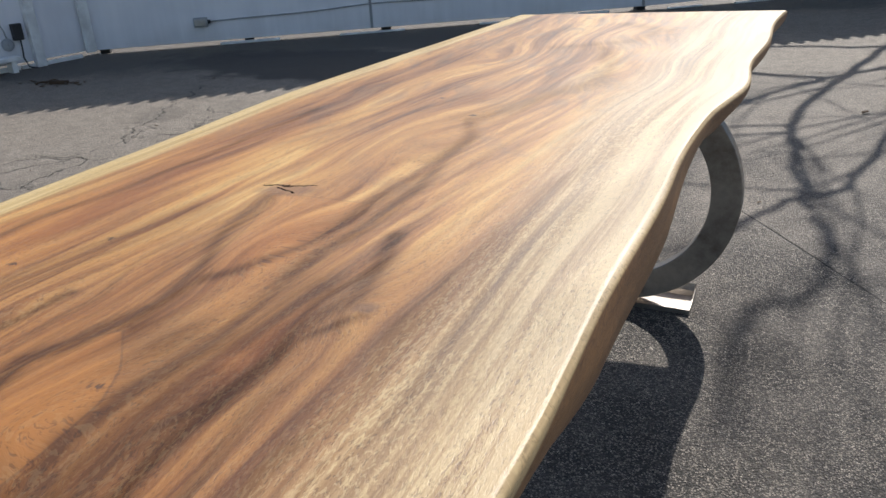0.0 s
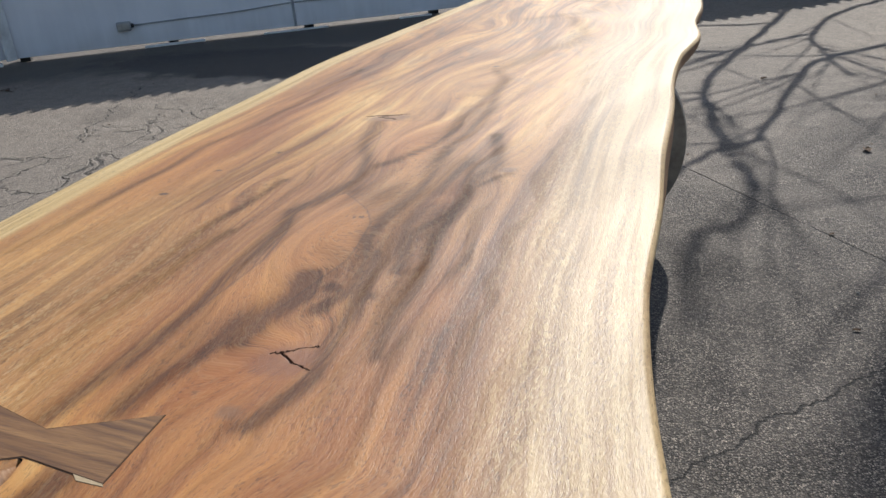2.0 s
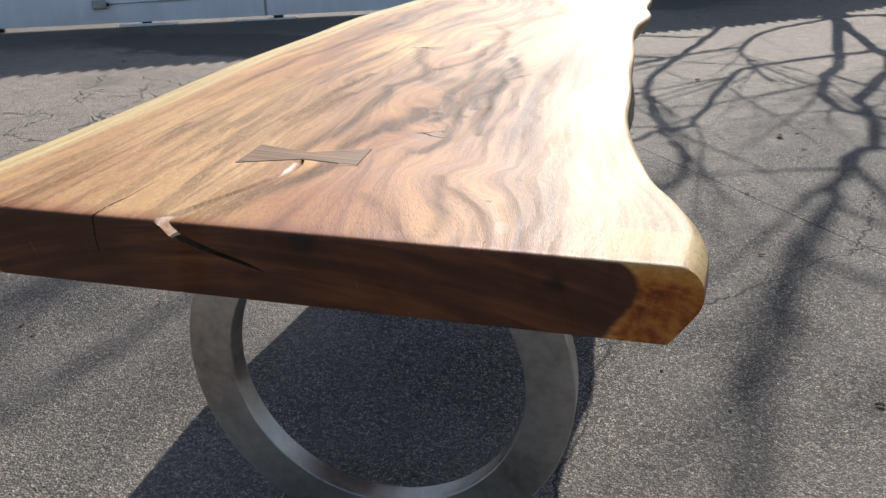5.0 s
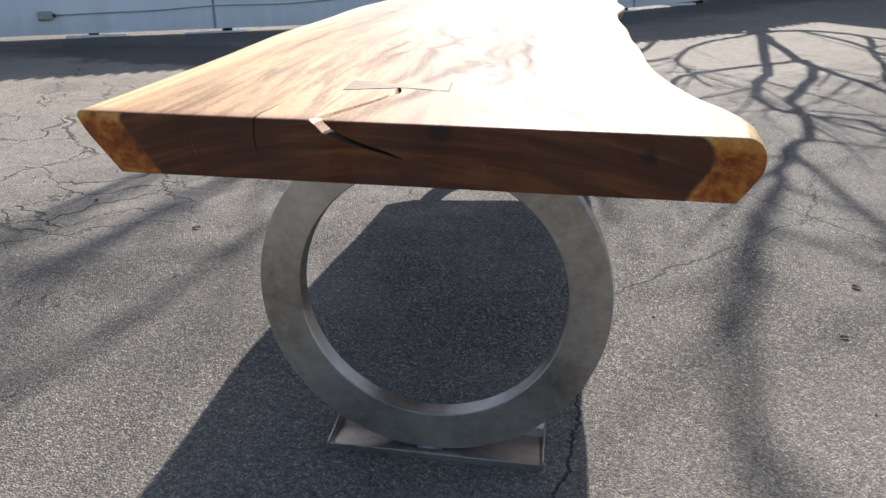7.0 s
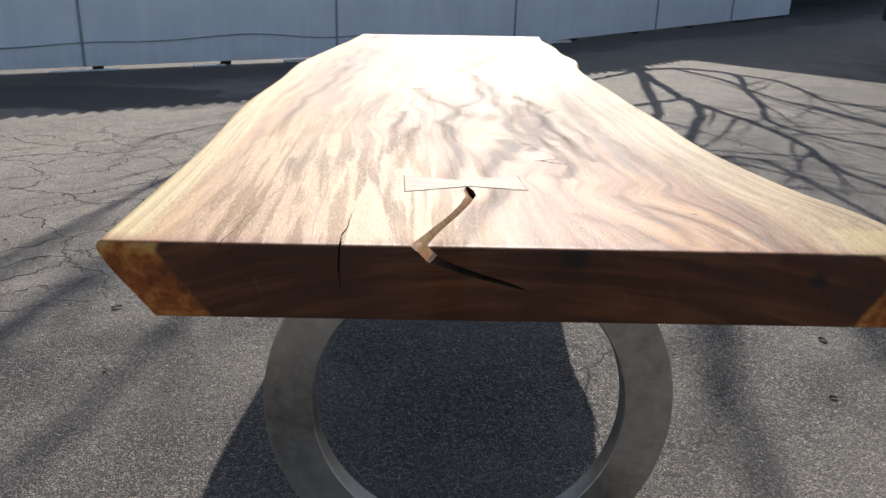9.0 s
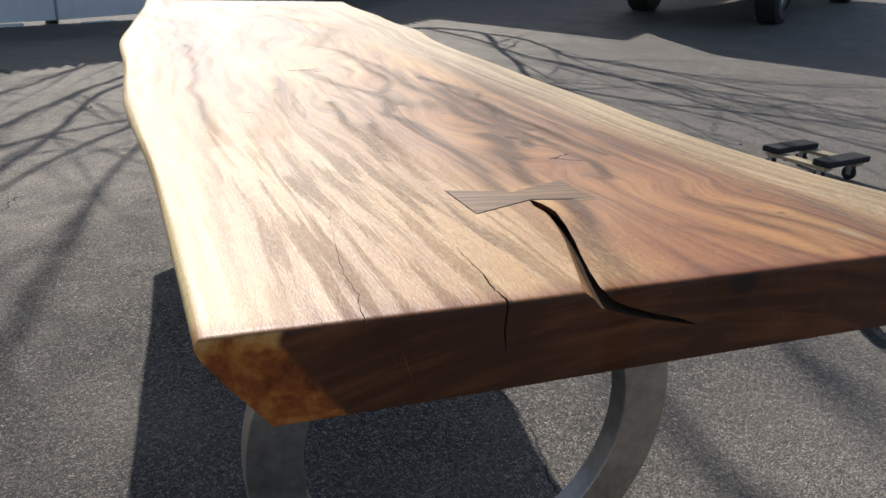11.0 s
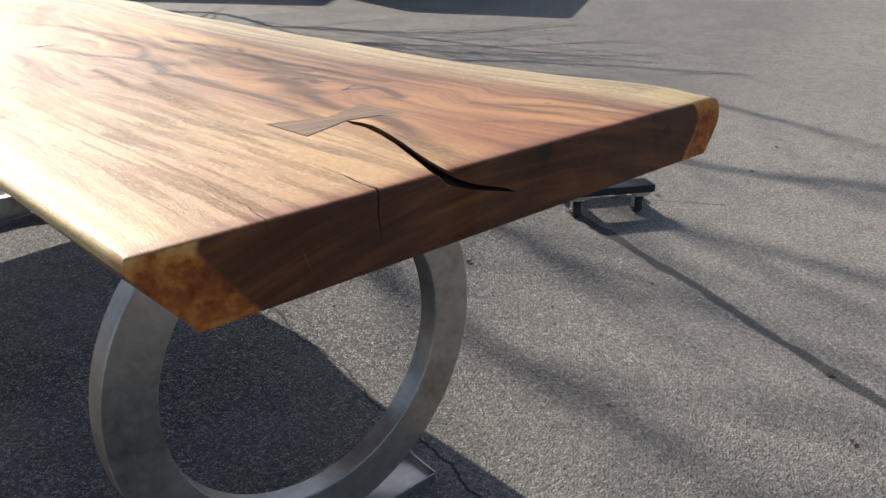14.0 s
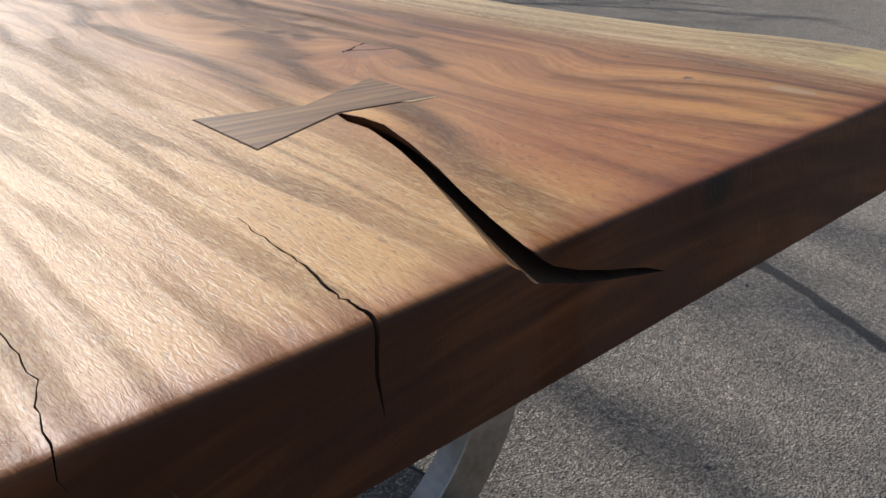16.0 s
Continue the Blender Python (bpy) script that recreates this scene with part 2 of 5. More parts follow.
    arc = n.noise(n.join(n.mul(x, 4.0), 0.0, n.mul(n.add(n.add(z, hump), n.mul(x, 0.03)), 44.0)), 1.0, 5.0, 0.62, 0.8)
    blotch = n.noise(n.scaled(n.place, (7.0, 1.0, 12.0)), 1.0, 3.0, 0.6)
    sawn = n.ramp(n.add(n.mul(arc, 0.7), n.mul(blotch, 0.3)), (0.24, (0.030, 0.011, 0.006)), (0.50, (0.082, 0.026, 0.010)), (0.74, (0.215, 0.072, 0.022)))
    scratch = n.step(n.noise(n.join(n.mul(n.add(x, n.mul(z, 0.35)), 300.0), 0.0, n.mul(z, 16.0)), 1.0, 2.0, 0.5), 0.70, 0.78)
    sawn = n.mix(n.mul(scratch, 0.30), sawn, (0.34, 0.19, 0.10))
    # damp rusty middle, ochre towards the arris and the heart
    rust = n.noise(n.scaled(n.place, (16.0, 10.0, 30.0)), 1.0, 4.0, 0.62, 1.2)
    mottle = n.noise(n.scaled(n.place, (85.0, 60.0, 85.0)), 1.0, 4.0, 0.65)
    deep = n.add(n.add(n.mul(rust, 0.62), n.mul(mottle, 0.38)), n.add(n.step(depth, 0.004, 0.026, 0.10, 0.0), n.step(inset, 0.045, 0.066, 0.0, 0.07)))
    end_sap = n.ramp(deep, (0.36, (0.125, 0.026, 0.006)), (0.48, (0.29, 0.072, 0.012)), (0.58, (0.46, 0.165, 0.030)), (0.72, (0.60, 0.30, 0.085)))
    sawn = n.mix(n.step(n.add(inset, n.mul(arc, 0.016)), 0.062, 0.070, 1.0, 0.0), sawn, end_sap)
    for kx, kz, wide, tall in ((-0.452, 0.752, 0.018, 0.020), (-0.20, 0.732, 0.013, 0.010)):
        eye = n.add(n.math("POWER", n.mul(n.add(x, -kx), 1 / wide), 2.0), n.math("POWER", n.mul(n.add(z, -kz), 1 / tall), 2.0))
        sawn = n.mix(n.step(n.add(eye, n.mul(arc, 1.6)), 0.8, 2.0, 0.85, 0.0), sawn, (0.022, 0.013, 0.011))
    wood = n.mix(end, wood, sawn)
    # small pin knots
    speck = n.field("knot")
    fissure = n.math("ABSOLUTE", n.math("SUBTRACT", n.noise(n.scaled(n.place, (1.0, 0.45, 1.0)), 95.0, 2.0, 0.55, 1.2), 0.5))
    core = n.step(n.math("SUBTRACT", speck, n.mul(fissure, 3.0)), 0.30, 0.55)
    wood = n.mix(n.mul(n.mul(core, 0.8), flat), wood, (0.045, 0.024, 0.016))
    jitter = centred(n.noise(n.place, 75.0, 5.0, 0.7), 1.0)
    # two knots: a dark flushed halo and a forked fissure
    for kx, ky, wide, tall, lean, tint in ((-0.432, 0.052, 0.030, 0.024, 0.3, (0.17, 0.058, 0.024)), (-0.630, 0.795, 0.040, 0.020, 0.2, (0.15, 0.062, 0.028)),
                                           (-0.362, 0.541, 0.013, 0.010, 0.3, (0.11, 0.05, 0.03)), (-0.437, -0.021, 0.010, 0.008, 0.0, (0.17, 0.085, 0.042))):
        u = n.add(n.mul(n.add(x, -kx), 1 / wide), n.mul(n.add(y, -ky), lean / wide))
        v = n.mul(n.add(n.add(y, -ky), n.mul(n.add(x, -kx), -lean)), 1 / tall)
        r = n.add(n.math("SQRT", n.add(n.mul(u, u), n.mul(v, v))), n.mul(jitter, 0.9))
        wood = n.mix(n.mul(n.step(r, 0.5, 1.5, 0.62, 0.0), flat), wood, tint)
    slit = None
    for x0, y0, x1, y1, wide in ((-0.448, 0.060, -0.430, 0.067, 0.0012), (-0.432, 0.067, -0.412, 0.077, 0.0010), (-0.440, 0.063, -0.424, 0.051, 0.0014), (-0.424, 0.051, -0.404, 0.043, 0.0009),
                                 (-0.673, 0.803, -0.640, 0.812, 0.0022), (-0.645, 0.806, -0.604, 0.822, 0.0020), (-0.650, 0.800, -0.615, 0.787, 0.0018)):
        dx, dy = x1 - x0, y1 - y0
        length = math.hypot(dx, dy)
        px, py = n.add(n.add(x, -x0), n.mul(jitter, 0.015)), n.add(n.add(y, -y0), n.mul(jitter, -0.017))
        t = n.math("MULTIPLY", n.add(n.mul(px, dx), n.mul(py, dy)), 1 / length**2, clamp=True)
        away = n.math("SQRT", n.add(n.math("POWER", n.math("SUBTRACT", px, n.mul(t, dx)), 2.0), n.math("POWER", n.math("SUBTRACT", py, n.mul(t, dy)), 2.0)))
        one = n.step(away, wide * 0.55, wide * 1.3, 1.0, 0.0)
        slit = one if slit is None else n.math("MAXIMUM", slit, one)
    slit = n.mul(slit, flat)
    wood = n.mix(slit, wood, (0.016, 0.009, 0.007))
    # a dull patch of filler
    pu, pv = n.mul(n.add(x, 0.262), 1 / 0.009), n.mul(n.add(n.add(y, 0.272), n.mul(n.add(x, 0.262), 0.6)), 1 / 0.018)
    dull = n.step(n.add(n.add(n.mul(pu, pu), n.mul(pv, pv)), n.mul(jitter, 2.4)), 0.6, 0.85, 1.0, 0.0)
    wood = n.mix(n.mul(n.mul(dull, 0.6), flat), wood, (0.36, 0.26, 0.15))
    grain = n.add(n.add(n.mul(pore, 0.6), n.mul(fleck, 0.3)), n.mul(slit, -2.0))
    normal = n.bump(grain, 0.42, 0.0012, n.bump(n.noise(n.join(n.mul(g, 16.0), n.mul(y, 1.4), z), 1.0, 2.0, 0.5), 0.05, 0.006, n.bump(wave, 0.08, 0.004)))
    rough = n.add(n.add(n.mul(pore, 0.16), n.mul(line, 0.10)), n.add(n.mul(wave, 0.07), n.mul(dark, 0.05)))
    gloss = n.math("SUBTRACT", n.step(tone, 0.25, 0.6, 0.52, 0.70), n.add(n.mul(wave, 0.30), n.mul(n.math("MINIMUM", vein, 1.0), 0.30)))
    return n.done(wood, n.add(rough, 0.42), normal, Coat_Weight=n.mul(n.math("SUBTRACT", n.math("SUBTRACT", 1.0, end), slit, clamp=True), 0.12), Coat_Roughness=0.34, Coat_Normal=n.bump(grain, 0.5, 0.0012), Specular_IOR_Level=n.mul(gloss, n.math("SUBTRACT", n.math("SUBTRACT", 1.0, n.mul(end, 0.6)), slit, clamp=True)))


def key_wood():
    n = Nodes("key_walnut")
    x, y, z = n.split(n.place)
    v = n.join(n.mul(x, 6.0), n.mul(n.add(y, n.mul(x, 0.12)), 150.0), z)
    grain = n.noise(v, 1.0, 4.0, 0.6, 0.3)
    fine = n.noise(n.join(n.mul(x, 40.0), n.mul(y, 600.0), z), 1.0, 2.0, 0.6)
    colour = n.ramp(grain, (0.3, (0.088, 0.038, 0.013)), (0.5, (0.195, 0.094, 0.032)), (0.7, (0.31, 0.165, 0.062)))
    colour = n.mix(n.mul(n.step(fine, 0.3, 0.45, 1.0, 0.0), 0.4), colour, (0.05, 0.025, 0.014))
    return n.done(colour, n.add(n.mul(fine, 0.15), 0.46), n.bump(fine, 0.2, 0.001), Specular_IOR_Level=0.65)


def crack_shade_wood():
    # coloured very dark so the inside of the split reads as deep shade
    n = Nodes("split_shade_wood")
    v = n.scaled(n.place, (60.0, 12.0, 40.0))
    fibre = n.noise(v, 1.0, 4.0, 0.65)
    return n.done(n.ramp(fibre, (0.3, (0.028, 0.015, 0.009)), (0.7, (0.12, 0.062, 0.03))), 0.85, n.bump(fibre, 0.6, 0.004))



def raw_steel():
    n = Nodes("raw_steel")
    cloud = n.noise(n.place, 5.0, 4.0, 0.6, 0.5)
    scuff = n.noise(n.scaled(n.place, (14.0, 14.0, 14.0)), 3.0, 5.0, 0.7)
    mill = n.noise(n.place, 240.0, 2.0, 0.5)
    colour = n.ramp(n.add(n.mul(cloud, 0.65), n.mul(scuff, 0.35)), (0.34, (0.22, 0.192, 0.168)), (0.5, (0.40, 0.362, 0.325)), (0.66, (0.55, 0.505, 0.455)))
    rust = n.step(n.noise(n.place, 9.0, 5.0, 0.7, 1.0), 0.63, 0.72)
    colour = n.mix(n.mul(rust, 0.30), colour, (0.20, 0.12, 0.07))
    rough = n.add(n.add(n.mul(cloud, 0.22), n.mul(scuff, 0.16)), 0.17)
    return n.done(colour, rough, n.bump(n.add(mill, n.mul(scuff, 0.8)), 0.10, 0.001), metal=0.82)


def asphalt():
    n = Nodes("worn_asphalt")
    x, y, z = n.split(n.place)
    stone = n.cells(n.place, 215.0)
    tint = n.cells(n.place, 215.0, out="Color")
    big = n.cells(n.place, 95.0, out="Color")
    t1, t2, t3 = n.split(tint)
    b1, b2, b3 = n.split(big)
    fine = n.noise(n.place, 420.0, 2.0, 0.6)
    mid = n.noise(n.place, 2.3, 5.0, 0.6)
    wide = n.noise(n.place, 0.35, 3.0, 0.5)
    base = n.mix(n.step(t1, 0.20, 0.95), (0.095, 0.088, 0.079), (0.28, 0.258, 0.228))
    base = n.mix(n.mul(n.step(b1, 0.90, 0.96), n.step(stone, 0.25, 0.45, 1.0, 0.0)), base, (0.42, 0.39, 0.345))
    base = n.mix(n.step(b2, 0.82, 0.90), base, (0.036, 0.034, 0.032))
    base = n.mix(n.step(stone, 0.34, 0.62), base, (0.022, 0.021, 0.020))
    base = n.mix(n.step(mid, 0.35, 0.68, 0.0, 0.26), base, (0.25, 0.235, 0.215))
    smudge = n.noise(n.scaled(n.place, (1.0, 1.6, 1.0)), 1.1, 5.0, 0.68, 0.5)
    base = n.mix(n.step(smudge, 0.52, 0.70, 0.0, 0.30), base, (0.07, 0.065, 0.06))
    # paler, sandier lot beyond the darker patch round the table
    sandy = n.step(n.add(n.add(n.mul(x, -0.30), n.mul(y, 0.30)), n.mul(n.math("SUBTRACT", mid, 0.5), 1.2)), 0.6, 1.4)
    east = n.step(n.add(x, n.mul(n.math("SUBTRACT", mid, 0.5), 1.6)), 1.3, 2.6)
    old = n.math("MAXIMUM", sandy, n.mul(east, 0.4))
    base = n.mix(n.mul(old, 0.58), base, n.mix(t2, (0.22, 0.198, 0.168), (0.40, 0.362, 0.310)))
    stain = n.step(n.noise(n.scaled(n.place, (0.5, 1.0, 1.0)), 0.9, 4.0, 0.6, 0.6), 0.60, 0.70)
    base = n.mix(n.mul(stain, 0.35), base, (0.05, 0.047, 0.045))
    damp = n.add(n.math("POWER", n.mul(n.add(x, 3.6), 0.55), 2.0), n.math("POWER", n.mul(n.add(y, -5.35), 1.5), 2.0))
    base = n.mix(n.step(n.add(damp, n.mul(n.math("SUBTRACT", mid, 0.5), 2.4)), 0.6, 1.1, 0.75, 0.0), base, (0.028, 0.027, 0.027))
    # damp wall foot, darkened further to deepen the building's shade
    from_wall = n.add(n.mul(n.add(x, 6.28), -0.585), n.mul(n.add(y, -5.42), 0.811))
    damp_shade = n.add(n.add(from_wall, n.mul(n.math("SUBTRACT", wide, 0.5), 2.2)), n.mul(n.math("SUBTRACT", mid, 0.5), 1.6))
    base = n.mix(n.step(damp_shade, -1.5, -0.7, 0.0, 0.72), base, n.mix(t2, (0.022, 0.022, 0.023), (0.065, 0.063, 0.062)))
    # paler surface before the table
    front_pale = n.step(n.add(n.add(y, n.mul(x, -0.35)), n.mul(n.math("SUBTRACT", mid, 0.5), 1.2)), -0.4, 0.8, 0.46, 0.0)
    base = n.mix(front_pale, base, n.mix(t2, (0.17, 0.158, 0.142), (0.36, 0.335, 0.30)))
    base = n.mix(n.mul(n.step(wide, 0.40, 0.62), 0.22), base, (0.10, 0.095, 0.09))
    patchy = n.noise(n.scaled(n.place, (1.0, 1.0, 1.0)), 11.0, 4.0, 0.65)
    base = n.mix(n.step(patchy, 0.42, 0.66, 0.0, 0.34), base, n.mix(t2, (0.040, 0.037, 0.034), (0.13, 0.12, 0.105)))
    clump = n.noise(n.place, 85.0, 4.0, 0.75)
    base = n.mix(1.0, base, n.ramp(clump, (0.34, (0.50, 0.50, 0.50)), (0.50, (1.0, 1.0, 1.0)), (0.66, (1.55, 1.53, 1.48))), "MULTIPLY")
    base = n.mix(1.0, base, (1.28, 1.20, 1.13), "MULTIPLY")

    # long cracks, a saw cut and a tar strip
    def crack(x0, y0, x1, y1, width, sway, scale):
        dx, dy = x1 - x0, y1 - y0
        length = math.hypot(dx, dy)
        ux, uy = dx / length, dy / length
        px, py = n.math("SUBTRACT", x, x0), n.math("SUBTRACT", y, y0)
        along = n.add(n.mul(px, ux), n.mul(py, uy))
        across = n.add(n.mul(px, -uy), n.mul(py, ux))
        wob = n.mul(n.math("SUBTRACT", n.noise(n.join(n.mul(along, 1.0), x0, y0), scale, 5.0, 0.65), 0.5), sway)
        off = n.math("ABSOLUTE", n.add(across, wob))
        fat = n.mul(n.noise(n.join(n.mul(along, 6.0), x0, 7.0), 1.0, 2.0), width * 2)
        inside = n.math("LESS_THAN", n.math("ABSOLUTE", n.math("SUBTRACT", along, length / 2)), length / 2)
        return n.mul(n.step(n.math("DIVIDE", off, fat), 0.6, 1.1, 1.0, 0.0), inside)

    lines = crack(-0.25, 0.78, 0.62, 1.72, 0.0042, 0.16, 6.0)
    for row in ((-0.30, -0.40, -0.17, 0.86, 0.0035, 0.10, 7.0), (-0.30, 3.02, 1.55, 0.45, 0.004, 0.012, 3.0), (0.62, 1.72, 0.80, 2.35, 0.005, 0.14, 7.0),
                (0.62, 1.72, 1.7, 1.75, 0.004, 0.10, 5.0), (-4.1, 4.4, -3.5, 3.0, 0.006, 0.5, 2.6), (-3.6, 3.9, -2.9, 3.5, 0.005, 0.4, 3.0),
                (-2.3, 1.0, -1.45, 2.5, 0.006, 0.30, 4.0)):
        lines = n.math("MAXIMUM", lines, crack(*row))
    strip = crack(1.06, 0.82, 0.50, -0.75, 0.022, 0.06, 3.0)
    bent = n.join(n.add(x, n.mul(n.noise(n.place, 3.5, 4.0, 0.6), 0.34)), n.add(y, n.mul(n.noise(n.scaled(n.place, (1.0, 1.0, 3.0)), 3.9, 4.0, 0.6), 0.34)), 0.0)
    crazed = n.cells(bent, 2.7, "DISTANCE_TO_EDGE")
    zone = n.mul(n.step(n.add(x, n.mul(mid, 0.8)), -1.5, -0.9, 1.0, 0.0), n.step(n.add(n.add(n.math("POWER", n.mul(n.add(x, 2.6), 0.8), 2.0), n.math("POWER", n.mul(n.add(y, -2.4), 0.6), 2.0)), n.mul(mid, 0.6)), 0.9, 1.7, 1.0, 0.0))
    crazed = n.mul(n.step(n.add(crazed, n.mul(n.math("SUBTRACT", n.noise(n.place, 24.0, 3.0), 0.5), 0.02)), 0.004, 0.020, 1.0, 0.0), n.mul(zone, n.step(n.noise(n.place, 1.9, 2.0), 0.30, 0.42)))
    lines = n.math("MAXIMUM", lines, n.mul(crazed, 0.8))
    base = n.mix(n.mul(strip, 0.92), base, n.mix(fine, (0.016, 0.016, 0.016), (0.045, 0.043, 0.042)))
    base = n.mix(n.mul(lines, 0.9), base, (0.018, 0.017, 0.016))
    relief = n.add(n.math("SUBTRACT", n.mul(fine, 0.35), stone), n.mul(lines, -3.0))
    normal = n.bump(relief, 0.85, 0.0045, n.bump(mid, 0.15, 0.02))
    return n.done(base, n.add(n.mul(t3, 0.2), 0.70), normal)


def plain(name, colour, rough=0.6, metal=0.0, vary=0.25, scale=8.0, bump=0.1, depth=0.002):
    """A painted, rubber or timber surface: one colour with clouding, grime and fine relief."""
    n = Nodes(name)
    cloud = n.noise(n.place, scale, 5.0, 0.62, 0.4)
    fine = n.noise(n.place, scale * 30, 2.0, 0.6)
    dark = tuple(c * (1 - vary) for c in colour)
    light = tuple(min(1.0, c * (1 + vary * 0.5)) for c in colour)
    base = n.ramp(n.add(n.mul(cloud, 0.75), n.mul(fine, 0.25)), (0.32, dark), (0.68, light))
    return n.done(base, n.add(n.mul(cloud, 0.2), rough - 0.1), n.bump(n.add(cloud, n.mul(fine, 0.5)), bump, depth), metal)


def wall_paint():
    n = Nodes("white_wall_paint")
    x, y, z = n.split(n.place)
    cloud = n.noise(n.place, 1.3, 4.0, 0.6)
    run = n.noise(n.join(n.mul(x, 7.0), n.mul(y, 7.0), n.mul(z, 0.7)), 1.0, 4.0, 0.6)
    fine = n.noise(n.place, 60.0, 3.0, 0.6)
    colour = n.ramp(n.add(n.mul(cloud, 0.6), n.mul(run, 0.4)), (0.3, (0.76, 0.76, 0.80)), (0.6, (0.90, 0.89, 0.92)))
    grime = n.mul(n.step(n.add(z, n.mul(run, 0.25)), 0.10, 0.42, 1.0, 0.0), n.step(cloud, 0.35, 0.6))
    colour = n.mix(n.mul(grime, 0.35), colour, (0.40, 0.38, 0.34))
    return n.done(colour, 0.55, n.bump(n.add(n.mul(fine, 0.3), cloud), 0.12, 0.004))


def bark():
    n = Nodes("grey_bark")
    x, y, z = n.split(n.place)
    v = n.join(n.mul(x, 20.0), n.mul(y, 20.0), n.mul(z, 4.0))
    plate = n.noise(v, 1.0, 5.0, 0.65, 0.5)
    return n.done(n.ramp(plate, (0.3, (0.07, 0.055, 0.043)), (0.7, (0.20, 0.17, 0.14))), 0.9, n.bump(plate, 0.8, 0.02))


WOOD, KEY, SPLIT, STEEL, ASPHALT, WALL, BARK = tabletop_wood(), key_wood(), crack_shade_wood(), raw_steel(), asphalt(), wall_paint(), bark()
TRIM = plain("white_trim", (0.88, 0.87, 0.85), 0.5, vary=0.3, scale=6.0)
# near-black for posts and chassis, and for the bay's painted shade
DARK = plain("near_black", (0.035, 0.034, 0.033), 0.9, scale=12.0)
RUBBER = plain("black_rubber", (0.025, 0.025, 0.026), 0.7, scale=20.0)
CARPET = plain("black_carpet", (0.022, 0.023, 0.026), 0.95, scale=40.0, bump=0.5, depth=0.004)
PINE = plain("pale_timber", (0.52, 0.40, 0.24), 0.6, vary=0.3, scale=14.0)
ZINC = plain("dull_zinc", (0.42, 0.42, 0.42), 0.4, 0.9, scale=20.0)
GREYBOX = plain("grey_enamel", (0.36, 0.37, 0.38), 0.45, scale=12.0)
BLACKBOX = plain("black_plastic", (0.03, 0.03, 0.033), 0.45, scale=12.0)
TRUCK = plain("dark_truck_paint", (0.045, 0.05, 0.06), 0.3, vary=0.15, scale=3.0, bump=0.02)
GLASSY = plain("tinted_glass", (0.01, 0.011, 0.013), 0.15, vary=0.1, bump=0.0)
LAMP = plain("red_lens", (0.30, 0.012, 0.010), 0.2, vary=0.1, bump=0.0)
ROOFING = plain("grey_roof_sheet", (0.45, 0.46, 0.47), 0.5, 0.3, scale=3.0)
STONE = plain("pebble_stone", (0.30, 0.28, 0.25), 0.8, vary=0.5, scale=30.0)
FILLER = plain("pale_filler", (0.46, 0.35, 0.21), 0.7, scale=80.0)
LEAF = plain("dry_leaf", (0.14, 0.085, 0.045), 0.8, vary=0.5, scale=30.0)


# ---- mesh helpers ----
def mesh_of(bm, name, material, smooth=False):
    bmesh.ops.recalc_face_normals(bm, faces=bm.faces)
    me = bpy.data.meshes.new(name)
    bm.to_mesh(me)
    bm.free()
    me.materials.append(material)
    if smooth:
        me.polygons.foreach_set("use_smooth", [True] * len(me.polygons))
    return me


def part(name, bm, material, parent, label="", smooth=False):
    ob = new(name, mesh_of(bm, name, material, smooth))
    ob.parent = parent
    return tagged(ob, label) if label else ob


def thing(name, label, category, at=(0, 0, 0), turn=0.0, group=""):
    ob = new(name)
    ob.empty_display_size = 0.1
    ob.matrix_world = pose(*at, 0, 0, turn)
    return tagged(ob, label, category, group)


def box(bm, size, at=(0, 0, 0), turn=None, bevel=0.0):
    m = Matrix.Translation(at) @ (turn.to_4x4() if turn else Matrix.Identity(4)) @ Matrix.Diagonal((*size, 1))
    made = bmesh.ops.create_cube(bm, size=1.0, matrix=m)["verts"]
    if bevel:
        edges = list({e for v in made for e in v.link_edges})
        bmesh.ops.bevel(bm, geom=edges, offset=bevel, segments=2, affect="EDGES", profile=0.6)
    return bm


def tube(bm, points, radii, sides=8):
    """A tapering round tube through points."""
    pts = [Vector(p) for p in points]
    rings = []
    for i, p in enumerate(pts):
        ahead = (pts[min(i + 1, len(pts) - 1)] - pts[max(i - 1, 0)]).normalized()
        a = ahead.cross(Vector((0.31, 0.17, 0.93)))
        a = (a if a.length > 1e-3 else ahead.cross(Vector((1, 0, 0)))).normalized()
        b = ahead.cross(a)
        rings.append([bm.verts.new(p + radii[i] * (math.cos(t) * a + math.sin(t) * b)) for t in [2 * math.pi * k / sides for k in range(sides)]])
    for r, s in zip(rings, rings[1:]):
        for k in range(sides):
            bm.faces.new((r[k], r[(k + 1) % sides], s[(k + 1) % sides], s[k]))
    bm.faces.new(rings[0][::-1])
    bm.faces.new(rings[-1])
    return bm


def lathe(bm, profile, sides=32, axis="Y"):
    """A closed turned ring or wheel from (radius, along) pairs."""
    rings = []
    for k in range(sides):
        t = 2 * math.pi * k / sides
        c, s = math.cos(t), math.sin(t)
        rings.append([bm.verts.new((r * c, h, r * s) if axis == "Y" else (r * c, r * s, h)) for r, h in profile])
    m = len(profile)
    for k in range(sides):
        p, q = rings[k], rings[(k + 1) % sides]
        for i in range(m):
            bm.faces.new((p[i], p[(i + 1) % m], q[(i + 1) % m], q[i]))
    return bm


